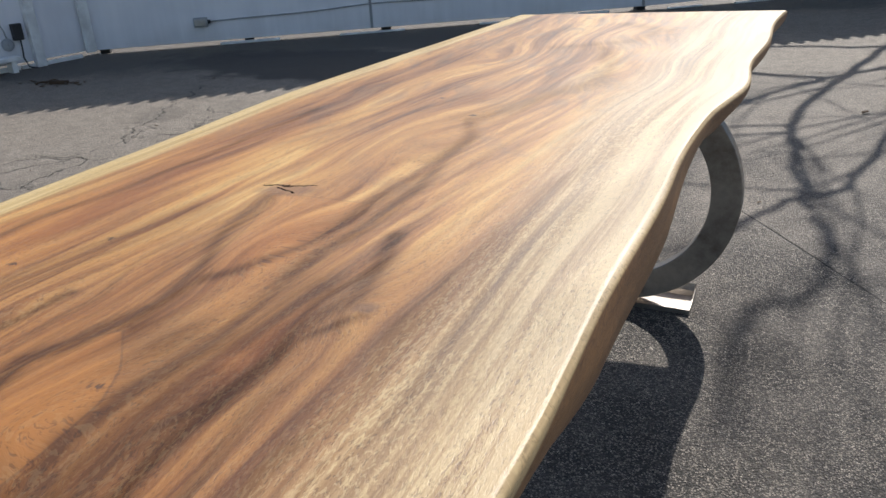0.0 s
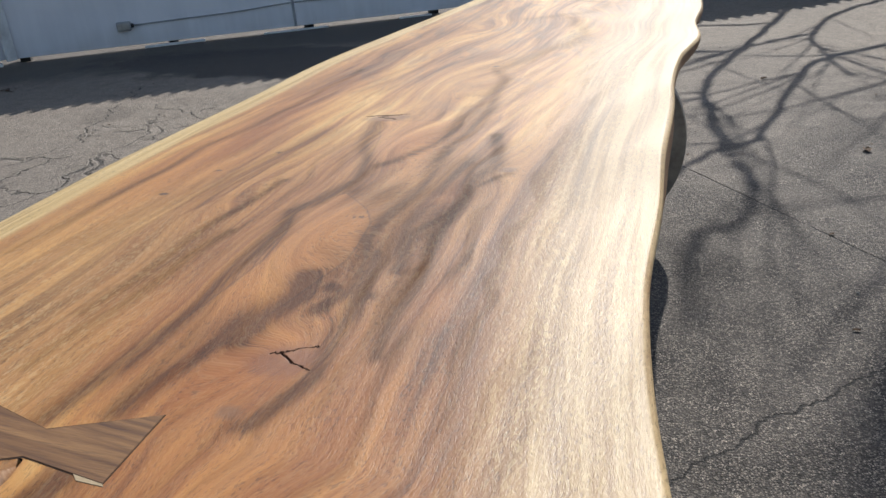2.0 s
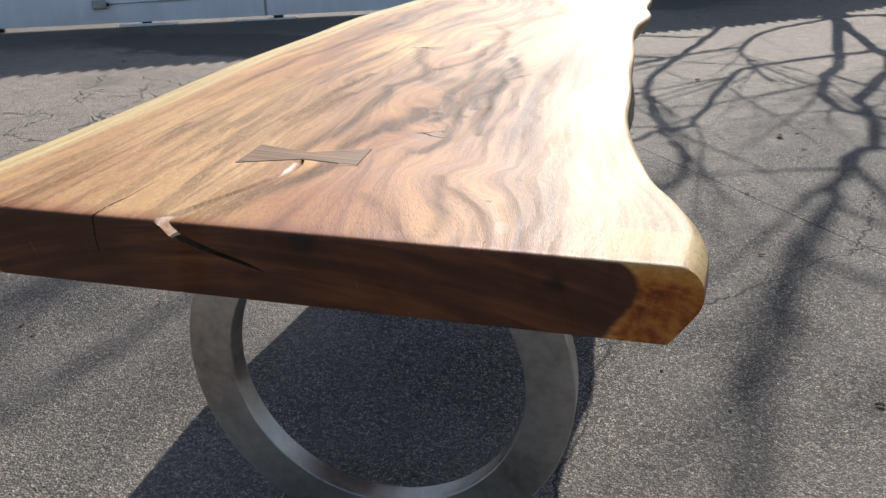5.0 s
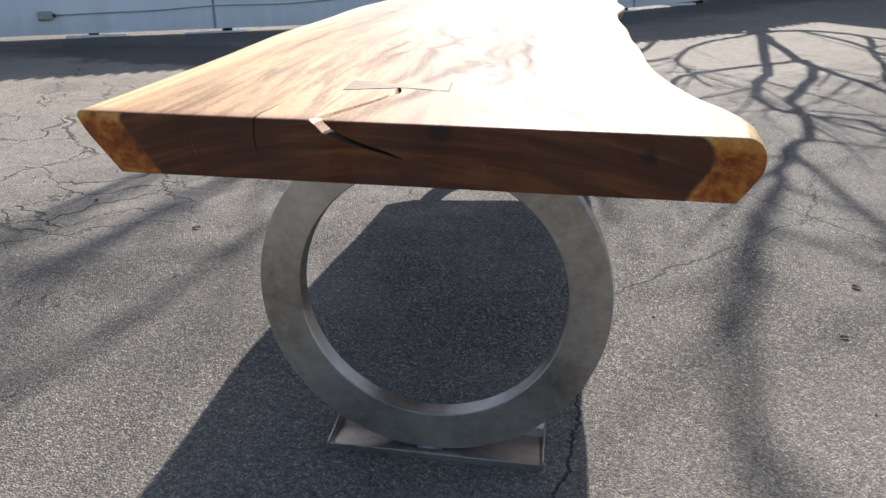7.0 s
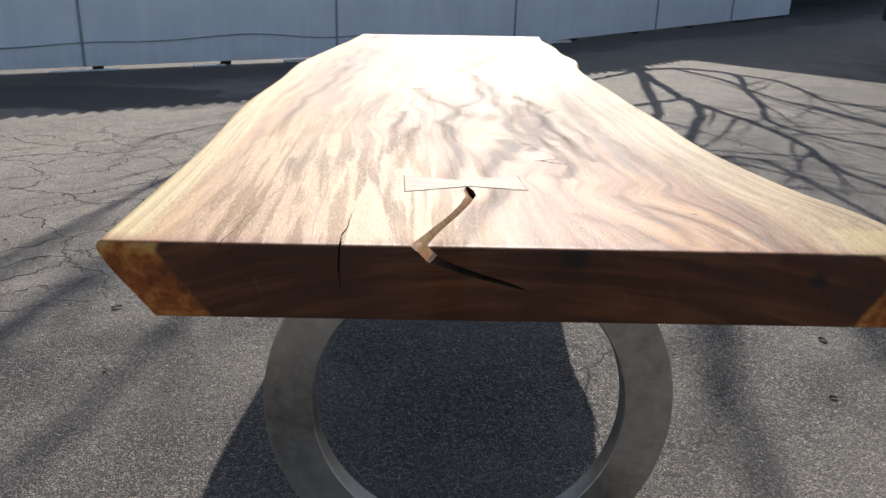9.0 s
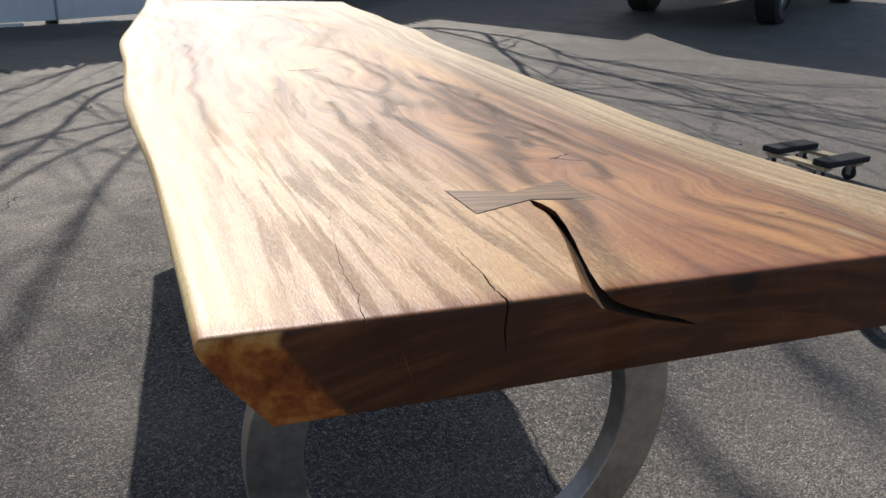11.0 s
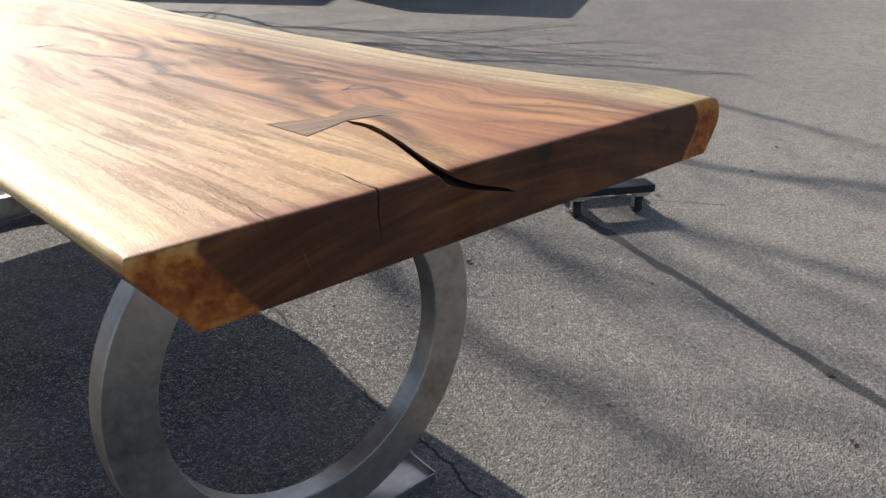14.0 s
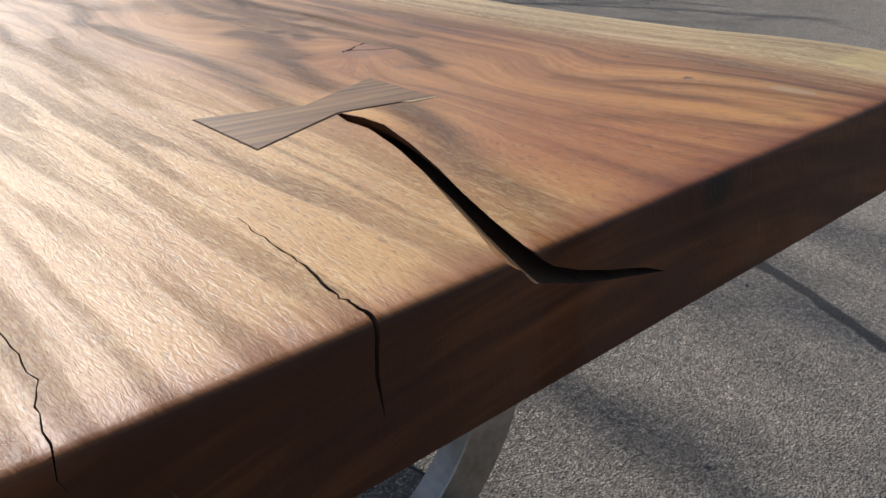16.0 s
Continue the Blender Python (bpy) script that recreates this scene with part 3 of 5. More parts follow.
def spline(xs, ys):
    """A smooth monotone-ish reading of a few plan numbers."""
    xs, ys = np.array(xs, float), np.array(ys, float)

    def at(v):
        v = np.clip(v, xs[0], xs[-1])
        i = np.clip(np.searchsorted(xs, v) - 1, 0, len(xs) - 2)
        d = np.gradient(ys, xs)
        h = xs[i + 1] - xs[i]
        t = (v - xs[i]) / h
        return (2 * t**3 - 3 * t**2 + 1) * ys[i] + (t**3 - 2 * t**2 + t) * h * d[i] + (-2 * t**3 + 3 * t**2) * ys[i + 1] + (t**3 - t**2) * h * d[i + 1]

    return at


# ---- ground ----
def ground_z(x, y):
    """Flat round the table, climbing gently towards the far end of the building."""
    s = (x + 6.28) * 0.811 + (y - 5.42) * 0.585
    u = np.clip(s - 6.6, 0, 22)
    return 0.056 * u * u / (u + 1.0)


spread = np.r_[-400, -200, -100, -60, -40, np.arange(-30, 30.1, 0.75), 40, 60, 100, 200, 400]
gx, gy = np.meshgrid(spread, spread)
count = len(spread)
me = bpy.data.meshes.new("ground")
me.from_pydata(np.stack([gx, gy, ground_z(gx, gy)], -1).reshape(-1, 3).tolist(), [],
               [(j * count + i, j * count + i + 1, (j + 1) * count + i + 1, (j + 1) * count + i) for j in range(count - 1) for i in range(count - 1)])
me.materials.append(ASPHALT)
me.polygons.foreach_set("use_smooth", [True] * len(me.polygons))
ground = new("ground", me)
tagged(ground, "worn grey asphalt yard with cracks and tar strip", "ground", kind="structure")

# ---- the slab table ----
TOP = 0.76
left_edge = spline((-0.40, -0.20, 0.08, 0.55, 0.95, 1.30, 1.70, 2.10, 2.60), (-0.926, -0.934, -0.950, -0.987, -0.994, -1.006, -0.982, -0.955, -0.930))
right_edge = spline((-0.40, -0.31, -0.24, -0.17, -0.11, 0.0, 0.2, 0.45, 0.65, 0.9, 1.1, 1.32, 1.57, 1.75, 2.05, 2.35, 2.70),
                    (-0.082, -0.068, -0.063, -0.081, -0.106, -0.131, -0.156, -0.158, -0.166, -0.168, -0.175, -0.170, -0.140, -0.152, -0.142, -0.152, -0.128))
near_end = spline((-1.1, -0.92, -0.5, -0.1, 0.1), (-0.342, -0.341, -0.335, -0.329, -0.327))
far_end = spline((-1.1, -0.93, -0.5, -0.15, 0.1), (2.50, 2.50, 2.56, 2.60, 2.61))
DEPTHS = (0.0, 0.0006, 0.0016, 0.003, 0.005, 0.008, 0.014, 0.022, 0.032, 0.042, 0.054, 0.066, 0.074, 0.080)
right_in = spline((0, 0.0015, 0.004, 0.009, 0.017, 0.027, 0.040, 0.058, 0.082), (0.020, 0.014, 0.008, 0.002, -0.003, -0.005, -0.003, 0.009, 0.026))
left_in = spline((0, 0.0015, 0.004, 0.008, 0.013, 0.027, 0.053, 0.082), (0.004, 0.002, 0.0005, 0.0, 0.002, 0.011, 0.030, 0.052))


belly_in = spline((0, 0.0015, 0.004, 0.010, 0.030, 0.052, 0.082), (0.007, 0.004, 0.001, 0.0, -0.001, -0.002, 0.004))
crisp_in = spline((0, 0.0015, 0.004, 0.009, 0.017, 0.027, 0.040, 0.058, 0.082), (0.005, 0.003, 0.001, 0.0, 0.0, 0.002, 0.010, 0.028, 0.048))
far_in = spline((0, 0.0015, 0.004, 0.010, 0.030, 0.052, 0.082), (0.005, 0.003, 0.001, 0.0, 0.006, 0.022, 0.045))


def left_side(y, d):
    """How far the near live edge draws in at a depth: more undercut away from the sawn end."""
    return left_in(d) * (1 + 0.9 * np.clip((y + 0.15) / 0.5, 0, 1))


def right_side(y, d):
    """How far the far live edge draws in at a depth: undercut at the near end, bellied along the middle."""
    t = np.clip((y - 0.32) / 0.32, 0, 1)
    t = t * t * (3 - 2 * t)
    u = np.clip((y - 0.95) / 0.5, 0, 1)
    u = u * u * (3 - 2 * u)
    w = np.clip((y + 0.29) / 0.16, 0, 1)
    return (1 - t) * ((1 - w) * right_in(d) + w * crisp_in(d)) + t * ((1 - u) * belly_in(d) + u * far_in(d))


def near_line(px, py, points, width):
    """How near plan points lie to a smooth line, 1 on it and falling off over width."""
    best = np.full(px.shape, 9.0)
    for (ax, ay), (bx, by) in zip(points, points[1:]):
        dx, dy = bx - ax, by - ay
        t = np.clip(((px - ax) * dx + (py - ay) * dy) / (dx * dx + dy * dy), 0, 1)
        best = np.minimum(best, np.hypot(px - ax - t * dx, (py - ay - t * dy)))
    return np.exp(-((best / width) ** 2))


def spot(px, py, x0, y0, sx, sy, lean=0.0):
    u, v = px - x0 - lean * (py - y0), py - y0
    return np.exp(-((u / sx) ** 2) - (v / sy) ** 2)


def slab_mesh():
    cols, rows, levels = 190, 540, len(DEPTHS)
    s = np.linspace(0, 1, cols + 1)
    mid_x = -0.95 + 0.80 * s
    y0, y1 = near_end(mid_x), far_end(mid_x)
    places = np.zeros((levels, rows + 1, cols + 1, 3))
    for k, d in enumerate(DEPTHS):
        r = 0.005
        end_in = r - math.sqrt(max(0.0, r * r - max(0.0, r - d) ** 2))
        y = (y0 + end_in)[None, :] + (y1 - y0 - 2 * end_in)[None, :] * (np.arange(rows + 1) / rows)[:, None]
        wob = 0.0012 * np.sin(y * 9 + d * 60) * (k > 1)
        xl, xr = left_edge(y) + left_side(y, d) + wob, right_edge(y) - right_side(y, d) + wob
        places[k, :, :, 0], places[k, :, :, 1], places[k, :, :, 2] = xl + (xr - xl) * s[None, :], y, TOP - d
    index, verts, faces = {}, [], []

    def vert(i, j, k):
        key = (i, j, k)
        if key not in index:
            index[key] = len(verts)
            verts.append(places[k, j, i].tolist())
        return index[key]

    def quad(*keys):
        faces.append([vert(*key) for key in keys])

    last = levels - 1
    for j in range(rows):
        for i in range(cols):
            quad((i, j, 0), (i + 1, j, 0), (i + 1, j + 1, 0), (i, j + 1, 0))
            quad((i, j + 1, last), (i + 1, j + 1, last), (i + 1, j, last), (i, j, last))
        for k in range(last):
            quad((0, j, k), (0, j + 1, k), (0, j + 1, k + 1), (0, j, k + 1))
            quad((cols, j + 1, k), (cols, j, k), (cols, j, k + 1), (cols, j + 1, k + 1))
    for i in range(cols):
        for k in range(last):
            quad((i + 1, 0, k), (i, 0, k), (i, 0, k + 1), (i + 1, 0, k + 1))
            quad((i, rows, k), (i + 1, rows, k), (i + 1, rows, k + 1), (i, rows, k + 1))
    me = bpy.data.meshes.new("tabletop")
    me.from_pydata(verts, [], faces)
    me.validate()
    me.materials.append(WOOD)
    me.polygons.foreach_set("use_smooth", [True] * len(me.polygons))
    return me


def grain_fields(me):
    """Where the grain runs, where it darkens and warms, and how far each point lies from the live edges."""
    p = np.zeros(len(me.vertices) * 3)
    me.vertices.foreach_get("co", p)
    p = p.reshape(-1, 3)
    x, y, z = p.T
    d = TOP - z
    rim_l, rim_r = x - left_edge(y) - left_side(y, d), right_edge(y) - right_side(y, d) - x
    flow = x + 0.045 * np.sin(y * 2.3 + 0.6) * np.exp(-((x + 0.5) / 0.4) ** 2)
    # grain bends round the eyes and knots
    for x0, y0, sx, sy, push, lean in ((-0.520, 0.31, 0.060, 0.125, 0.060, 0.10), (-0.545, 0.64, 0.050, 0.12, 0.055, -0.10), (-0.44, 0.060, 0.034, 0.06, -0.045, 0.3),
                                       (-0.63, 0.795, 0.034, 0.06, 0.034, 0.2), (-0.60, 1.06, 0.085, 0.22, 0.075, -0.1), (-0.37, 0.545, 0.03, 0.06, 0.025, 0.0),
                                       (-0.50, 2.08, 0.10, 0.18, 0.06, 0.3), (-0.43, 1.52, 0.05, 0.09, 0.035, 0.0), (-0.70, 0.42, 0.05, 0.16, 0.03, 0.15),
                                       (-0.68, 1.75, 0.07, 0.2, -0.06, 0.0), (-0.30, 1.1, 0.05, 0.3, 0.02, 0.0)):
        flow = flow + push * spot(x, y, x0, y0, sx, sy, lean)
    # and fans out from behind the knot to the sawn end
    fan = np.clip((-0.05 - y) / 0.13, 0, 1)
    fan = fan * fan * (3 - 2 * fan) * np.exp(-(((x + 0.41) / 0.15) ** 4)) * (y < 0)
    flow = flow + 0.75 * fan * (0.21 * np.arctan2(x + 0.455, np.maximum(-0.03 - y, 0.05)) - (x + 0.455))
    vein = np.zeros(len(x))
    for much, width, line in (
            (1.3, 0.011, ((-0.575, -0.06), (-0.56, 0.02), (-0.564, 0.125), (-0.567, 0.191), (-0.569, 0.249), (-0.575, 0.306), (-0.589, 0.363), (-0.568, 0.399), (-0.556, 0.474))),
            (1.6, 0.018, ((-0.492, 0.075), (-0.481, 0.129), (-0.468, 0.160), (-0.479, 0.202))),
            (1.25, 0.012, ((-0.441, 0.136), (-0.426, 0.177), (-0.446, 0.237), (-0.461, 0.297), (-0.463, 0.362), (-0.458, 0.440), (-0.461, 0.548), (-0.475, 0.639), (-0.461, 0.755), (-0.482, 0.951), (-0.502, 1.094), (-0.545, 1.20))),
            (1.15, 0.012, ((-0.401, 0.226), (-0.407, 0.266), (-0.414, 0.321), (-0.395, 0.370), (-0.390, 0.432), (-0.391, 0.502), (-0.385, 0.56), (-0.415, 0.70))),
            (1.0, 0.012, ((-0.545, 0.44), (-0.571, 0.557), (-0.611, 0.650), (-0.644, 0.768))),
            (0.9, 0.010, ((-0.556, 0.533), (-0.530, 0.567), (-0.498, 0.655), (-0.486, 0.775), (-0.497, 0.916))),
            (0.9, 0.030, ((-0.535, 1.20), (-0.50, 1.31), (-0.45, 1.45), (-0.41, 1.51), (-0.44, 1.72), (-0.50, 1.9))),
            (1.6, 0.013, ((-0.578, -0.335), (-0.553, -0.25), (-0.528, -0.18), (-0.508, -0.10))),
            (0.7, 0.028, ((-0.62, 1.9), (-0.46, 2.0), (-0.42, 2.2), (-0.54, 2.3))),
            (0.55, 0.030, ((-0.80, 0.25), (-0.72, 0.55), (-0.70, 0.7))),
            (0.9, 0.008, ((-0.865, 0.20), (-0.868, 0.42), (-0.874, 0.614), (-0.856, 0.783), (-0.85, 1.2))),
            (0.8, 0.035, ((-0.49, 0.43), (-0.43, 0.46), (-0.43, 0.56))),
            (1.1, 0.008, ((-0.358, 0.526), (-0.387, 0.468), (-0.388, 0.336), (-0.375, 0.237), (-0.371, 0.141), (-0.356, 0.07))),
            (0.7, 0.030, ((-0.414, 0.40), (-0.411, 0.318), (-0.43, 0.28))),
            (1.3, 0.010, ((-0.438, 0.264), (-0.425, 0.196), (-0.405, 0.13), (-0.398, 0.034), (-0.416, -0.034))),
            (1.2, 0.007, ((-0.632, 0.296), (-0.639, 0.218), (-0.637, 0.124), (-0.645, 0.0))),
            (1.2, 0.007, ((-0.654, 0.472), (-0.669, 0.316), (-0.667, 0.188), (-0.664, 0.09))),
            (0.8, 0.008, ((-0.361, -0.13), (-0.346, -0.211), (-0.332, -0.252), (-0.322, -0.31))),
            (0.7, 0.008, ((-0.334, -0.168), (-0.296, -0.235), (-0.283, -0.309))),
            (0.6, 0.008, ((-0.432, -0.211), (-0.389, -0.258), (-0.364, -0.30))),
            (0.9, 0.009, ((-0.563, 0.539), (-0.527, 0.566), (-0.498, 0.652), (-0.496, 0.818), (-0.493, 0.995), (-0.52, 1.17))),
            (1.2, 0.011, ((-0.52, -0.04), (-0.507, 0.068), (-0.482, 0.145), (-0.458, 0.183), (-0.409, 0.169)))):
        vein = np.maximum(vein, much * near_line(x + 0.003 * np.sin(y * 31 + x * 20), y, line, 1.1 * width))
    vein = np.maximum(vein, 1.3 * spot(x, y, -0.487, 0.125, 0.026, 0.075, 0.30))
    vein = np.maximum(vein, 0.7 * spot(x, y, -0.42, 0.32, 0.030, 0.11, -0.10))
    warm = np.zeros(len(x))
    for x0, y0, sx, sy, much in ((-0.517, 0.31, 0.040, 0.085, 1.0), (-0.50, 0.15, 0.06, 0.10, 0.9), (-0.47, -0.25, 0.19, 0.14, 0.95), (-0.41, 0.43, 0.022, 0.07, 0.8), (-0.53, 0.64, 0.04, 0.08, 0.7), (-0.45, 0.03, 0.09, 0.10, 0.95),
                                 (-0.78, -0.22, 0.18, 0.27, 0.6), (-0.84, 0.45, 0.06, 0.6, 0.6), (-0.335, 0.165, 0.03, 0.06, 0.7), (-0.545, 0.66, 0.03, 0.06, 0.8), (-0.61, 0.06, 0.10, 0.24, 0.7), (-0.38, -0.12, 0.17, 0.24, 0.60)):
        warm = np.maximum(warm, much * spot(x, y, x0, y0, sx, sy))
    gold = spot(x, y, -0.605, 1.06, 0.070, 0.16)
    calm = np.maximum(np.maximum(0.75 * warm, 0.55 * spot(x, y, -0.50, 0.35, 0.14, 0.38)), np.maximum(0.85 * gold, 0.72 * spot(x, y, -0.42, -0.21, 0.13, 0.15)))
    aim = 0.56 + 0.20 * gold - 0.24 * spot(x, y, -0.51, 0.09, 0.13, 0.20) - 0.14 * spot(x, y, -0.62, -0.26, 0.20, 0.13)
    amber, glow = np.zeros(len(x)), np.zeros(len(x))
    for y0, y1, left, right, much in ((0.06, 0.43, ((0.06, 0.157, 0.229, 0.298, 0.35, 0.397, 0.43), (-0.560, -0.552, -0.548, -0.560, -0.580, -0.578, -0.548)),
                                       ((0.06, 0.15, 0.239, 0.281, 0.343, 0.382, 0.43), (-0.50, -0.478, -0.462, -0.466, -0.476, -0.498, -0.545)), 0.75),
                                      (0.52, 0.78, ((0.52, 0.60, 0.68, 0.78), (-0.566, -0.580, -0.600, -0.640)), ((0.52, 0.566, 0.652, 0.78), (-0.560, -0.530, -0.500, -0.494)), 0.55)):
        gap = np.minimum(np.minimum(x - np.interp(y, *left), np.interp(y, *right) - x), np.minimum((y - y0) * 0.5, y1 - y))
        amber = np.maximum(amber, np.clip(0.5 + gap / 0.024, 0, 1))
        glow = np.maximum(glow, much * np.exp(-((np.maximum(0, -gap) / 0.02) ** 2)) * np.clip((y - y0 + 0.02) / 0.12, 0, 1))
    pale_x = np.interp(y, (-0.35, -0.2, 0.0, 0.25, 0.6, 1.2, 2.6), (-0.19, -0.20, -0.24, -0.28, -0.29, -0.33, -0.34))
    pale = 0.5 + (x - pale_x) / 0.16 - 3.0 * d
    knot = np.zeros(len(x))
    for x0, y0, r in ((-0.73, 0.59, 0.008), (-0.497, 0.357, 0.008), (-0.55, 1.22, 0.009), (-0.66, 1.33, 0.009), (-0.29, -0.20, 0.007), (-0.78, 0.50, 0.008), (-0.80, 0.40, 0.009), (-0.27, -0.12, 0.007)):
        knot = np.maximum(knot, spot(x, y, x0, y0, r, r * 0.8))
    for name, values in (("flow", flow), ("rim", rim_l), ("bark", np.minimum(rim_l, rim_r)), ("vein", vein), ("warm", warm), ("pale", np.clip(pale, 0, 1)), ("knot", knot), ("lip", y - near_end(x)), ("calm", calm), ("aim", aim), ("amber", amber), ("glow", glow)):
        me.attributes.new(name, "FLOAT", "POINT").data.foreach_set("value", values.astype(np.float32))


def split_cutter():
    """The open split at the near end, with the thin drying checks beside it, as one cutting shape."""
    bm = bmesh.new()

    def loft(stations):
        rings = [[bm.verts.new(p) for p in ring] for ring in stations]
        m = len(rings[0])
        for a, b in zip(rings, rings[1:]):
            for i in range(m):
                bm.faces.new((a[i], a[(i + 1) % m], b[(i + 1) % m], b[i]))
        bm.faces.new(rings[0][::-1])
        bm.faces.new(rings[-1])

    stations = []
    path = ((-0.5530, -0.100, 0.004), (-0.5515, -0.118, 0.013), (-0.5495, -0.140, 0.0125), (-0.558, -0.180, 0.011), (-0.5715, -0.225, 0.0105), (-0.585, -0.262, 0.011), (-0.598, -0.300, 0.013), (-0.608, -0.330, 0.017), (-0.612, -0.36, 0.021), (-0.613, -0.39, 0.022))
    for n_at, (x, y, w) in enumerate(path):
        t = n_at / (len(path) - 1)
        hook, deep, sunk = 0.025 + 0.10 * t, 0.032 + 0.018 * t, 0.012 + 0.005 * t
        left, right = x - w / 2, x + w / 2
        # the upper lip overhangs; the rounded lower face slopes away under it
        ring = [(left - 0.006, y, TOP + 0.006), (right + 0.001, y, TOP + 0.006), (right, y, TOP)]
        ring += [(right + hook * u, y, TOP - (deep - 0.004) * u**0.62) for u in (0.12, 0.3, 0.55, 0.8)]
        ring += [(right + hook, y, TOP - deep)]
        ring += [(left + w + hook * u, y, TOP - sunk - (deep - sunk) * u**0.8) for u in (0.75, 0.35)]
        ring += [(left + w, y, TOP - sunk), (left + w / 2, y, TOP - 0.38 * sunk), (left, y, TOP)]
        stations.append(ring)
    loft(stations)
    main = len(bm.faces)
    rag = random.Random(3)
    mouth = {k for k in range(main - 2) if k % 13 in (10, 11, 12)}
    for points, wide, deep in ((((-0.684, -0.215), (-0.6865, -0.25), (-0.6855, -0.275), (-0.689, -0.312), (-0.687, -0.33), (-0.691, -0.37)), 0.0011, 0.056),
                               (((-0.776, -0.085), (-0.787, -0.14), (-0.792, -0.183), (-0.801, -0.253), (-0.799, -0.295), (-0.805, -0.325), (-0.803, -0.37)), 0.0005, 0.018),
                               (((-0.268, -0.30), (-0.270, -0.315), (-0.267, -0.36)), 0.0004, 0.012)):
        rings = []
        dense = [tuple(a + (b - a) * i / 6 for a, b in zip(p, q)) for p, q in zip(points, points[1:]) for i in range(6)] + [points[-1]]
        for k, (x, y) in enumerate(dense):
            x += rag.uniform(-0.0011, 0.0011)
            w = wide * (0.25 + 0.75 * k / (len(dense) - 1)) * rag.uniform(0.55, 1.35)
            dd = deep * (0.3 + 0.7 * k / (len(dense) - 1))
            rings.append([(x - w, y, TOP + 0.01), (x + w, y, TOP + 0.01), (x + w * 0.8 - 0.002, y, TOP - dd * 0.5), (x + 0.001, y, TOP - dd), (x - w * 0.8 - 0.002, y, TOP - dd * 0.5)])
        loft(rings)
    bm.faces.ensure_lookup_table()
    # the rounded mouth keeps the top's wood; inner walls take the shade-dark one
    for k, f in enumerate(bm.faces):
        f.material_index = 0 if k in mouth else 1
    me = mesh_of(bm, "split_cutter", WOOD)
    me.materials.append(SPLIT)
    return me


table = thing("dining_table", "long live-edge hardwood slab table on two raw steel ring legs", "table")
tabletop = new("tabletop", slab_mesh())
tabletop.parent = table
tagged(tabletop, "satin figured hardwood slab with pale sapwood live edges")
cutter = new("cutter", split_cutter())
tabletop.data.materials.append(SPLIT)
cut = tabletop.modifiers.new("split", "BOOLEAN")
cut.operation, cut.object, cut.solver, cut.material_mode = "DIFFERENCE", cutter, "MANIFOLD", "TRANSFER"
bpy.context.view_layer.update()
baked = bpy.data.meshes.new_from_object(tabletop.evaluated_get(bpy.context.evaluated_depsgraph_get()))
tabletop.modifiers.clear()
tabletop.data = baked
grain_fields(baked)
baked.set_sharp_from_angle(angle=radians(38))
bpy.data.objects.remove(cutter)

outline = ((-0.636, -0.048), (-0.560, -0.069), (-0.483, -0.035), (-0.477, -0.109), (-0.553, -0.098), (-0.631, -0.131))


def inlay(corners, low, high):
    bm = bmesh.new()
    under = [bm.verts.new((x, y, TOP + low)) for x, y in corners]
    over = [bm.verts.new((x, y, TOP + high)) for x, y in corners]
    bm.faces.new(over)
    bm.faces.new(under[::-1])
    m = len(corners)
    for i in range(m):
        bm.faces.new((under[i], under[(i + 1) % m], over[(i + 1) % m], over[i]))
    return bm


key = part("butterfly_key", inlay(outline, -0.012, 0.0007), KEY, table, "dark walnut bow-tie inlay across the split")
mid = (-0.556, -0.083)
wider = [(x + 0.0011 * (1 if x > mid[0] else -1), y + 0.0011 * (1 if y > mid[1] else -1)) for x, y in outline]
# dark glue outline, sharing the split's shade-dark wood
part("glue_line", inlay(wider, -0.011, 0.0003), SPLIT, key)
part("filler", inlay(((-0.474, -0.1115), (-0.479, -0.1075), (-0.506, -0.1035), (-0.497, -0.1105)), -0.004, 0.0004), FILLER, key, "pale filler sliver at the inlay's tip")


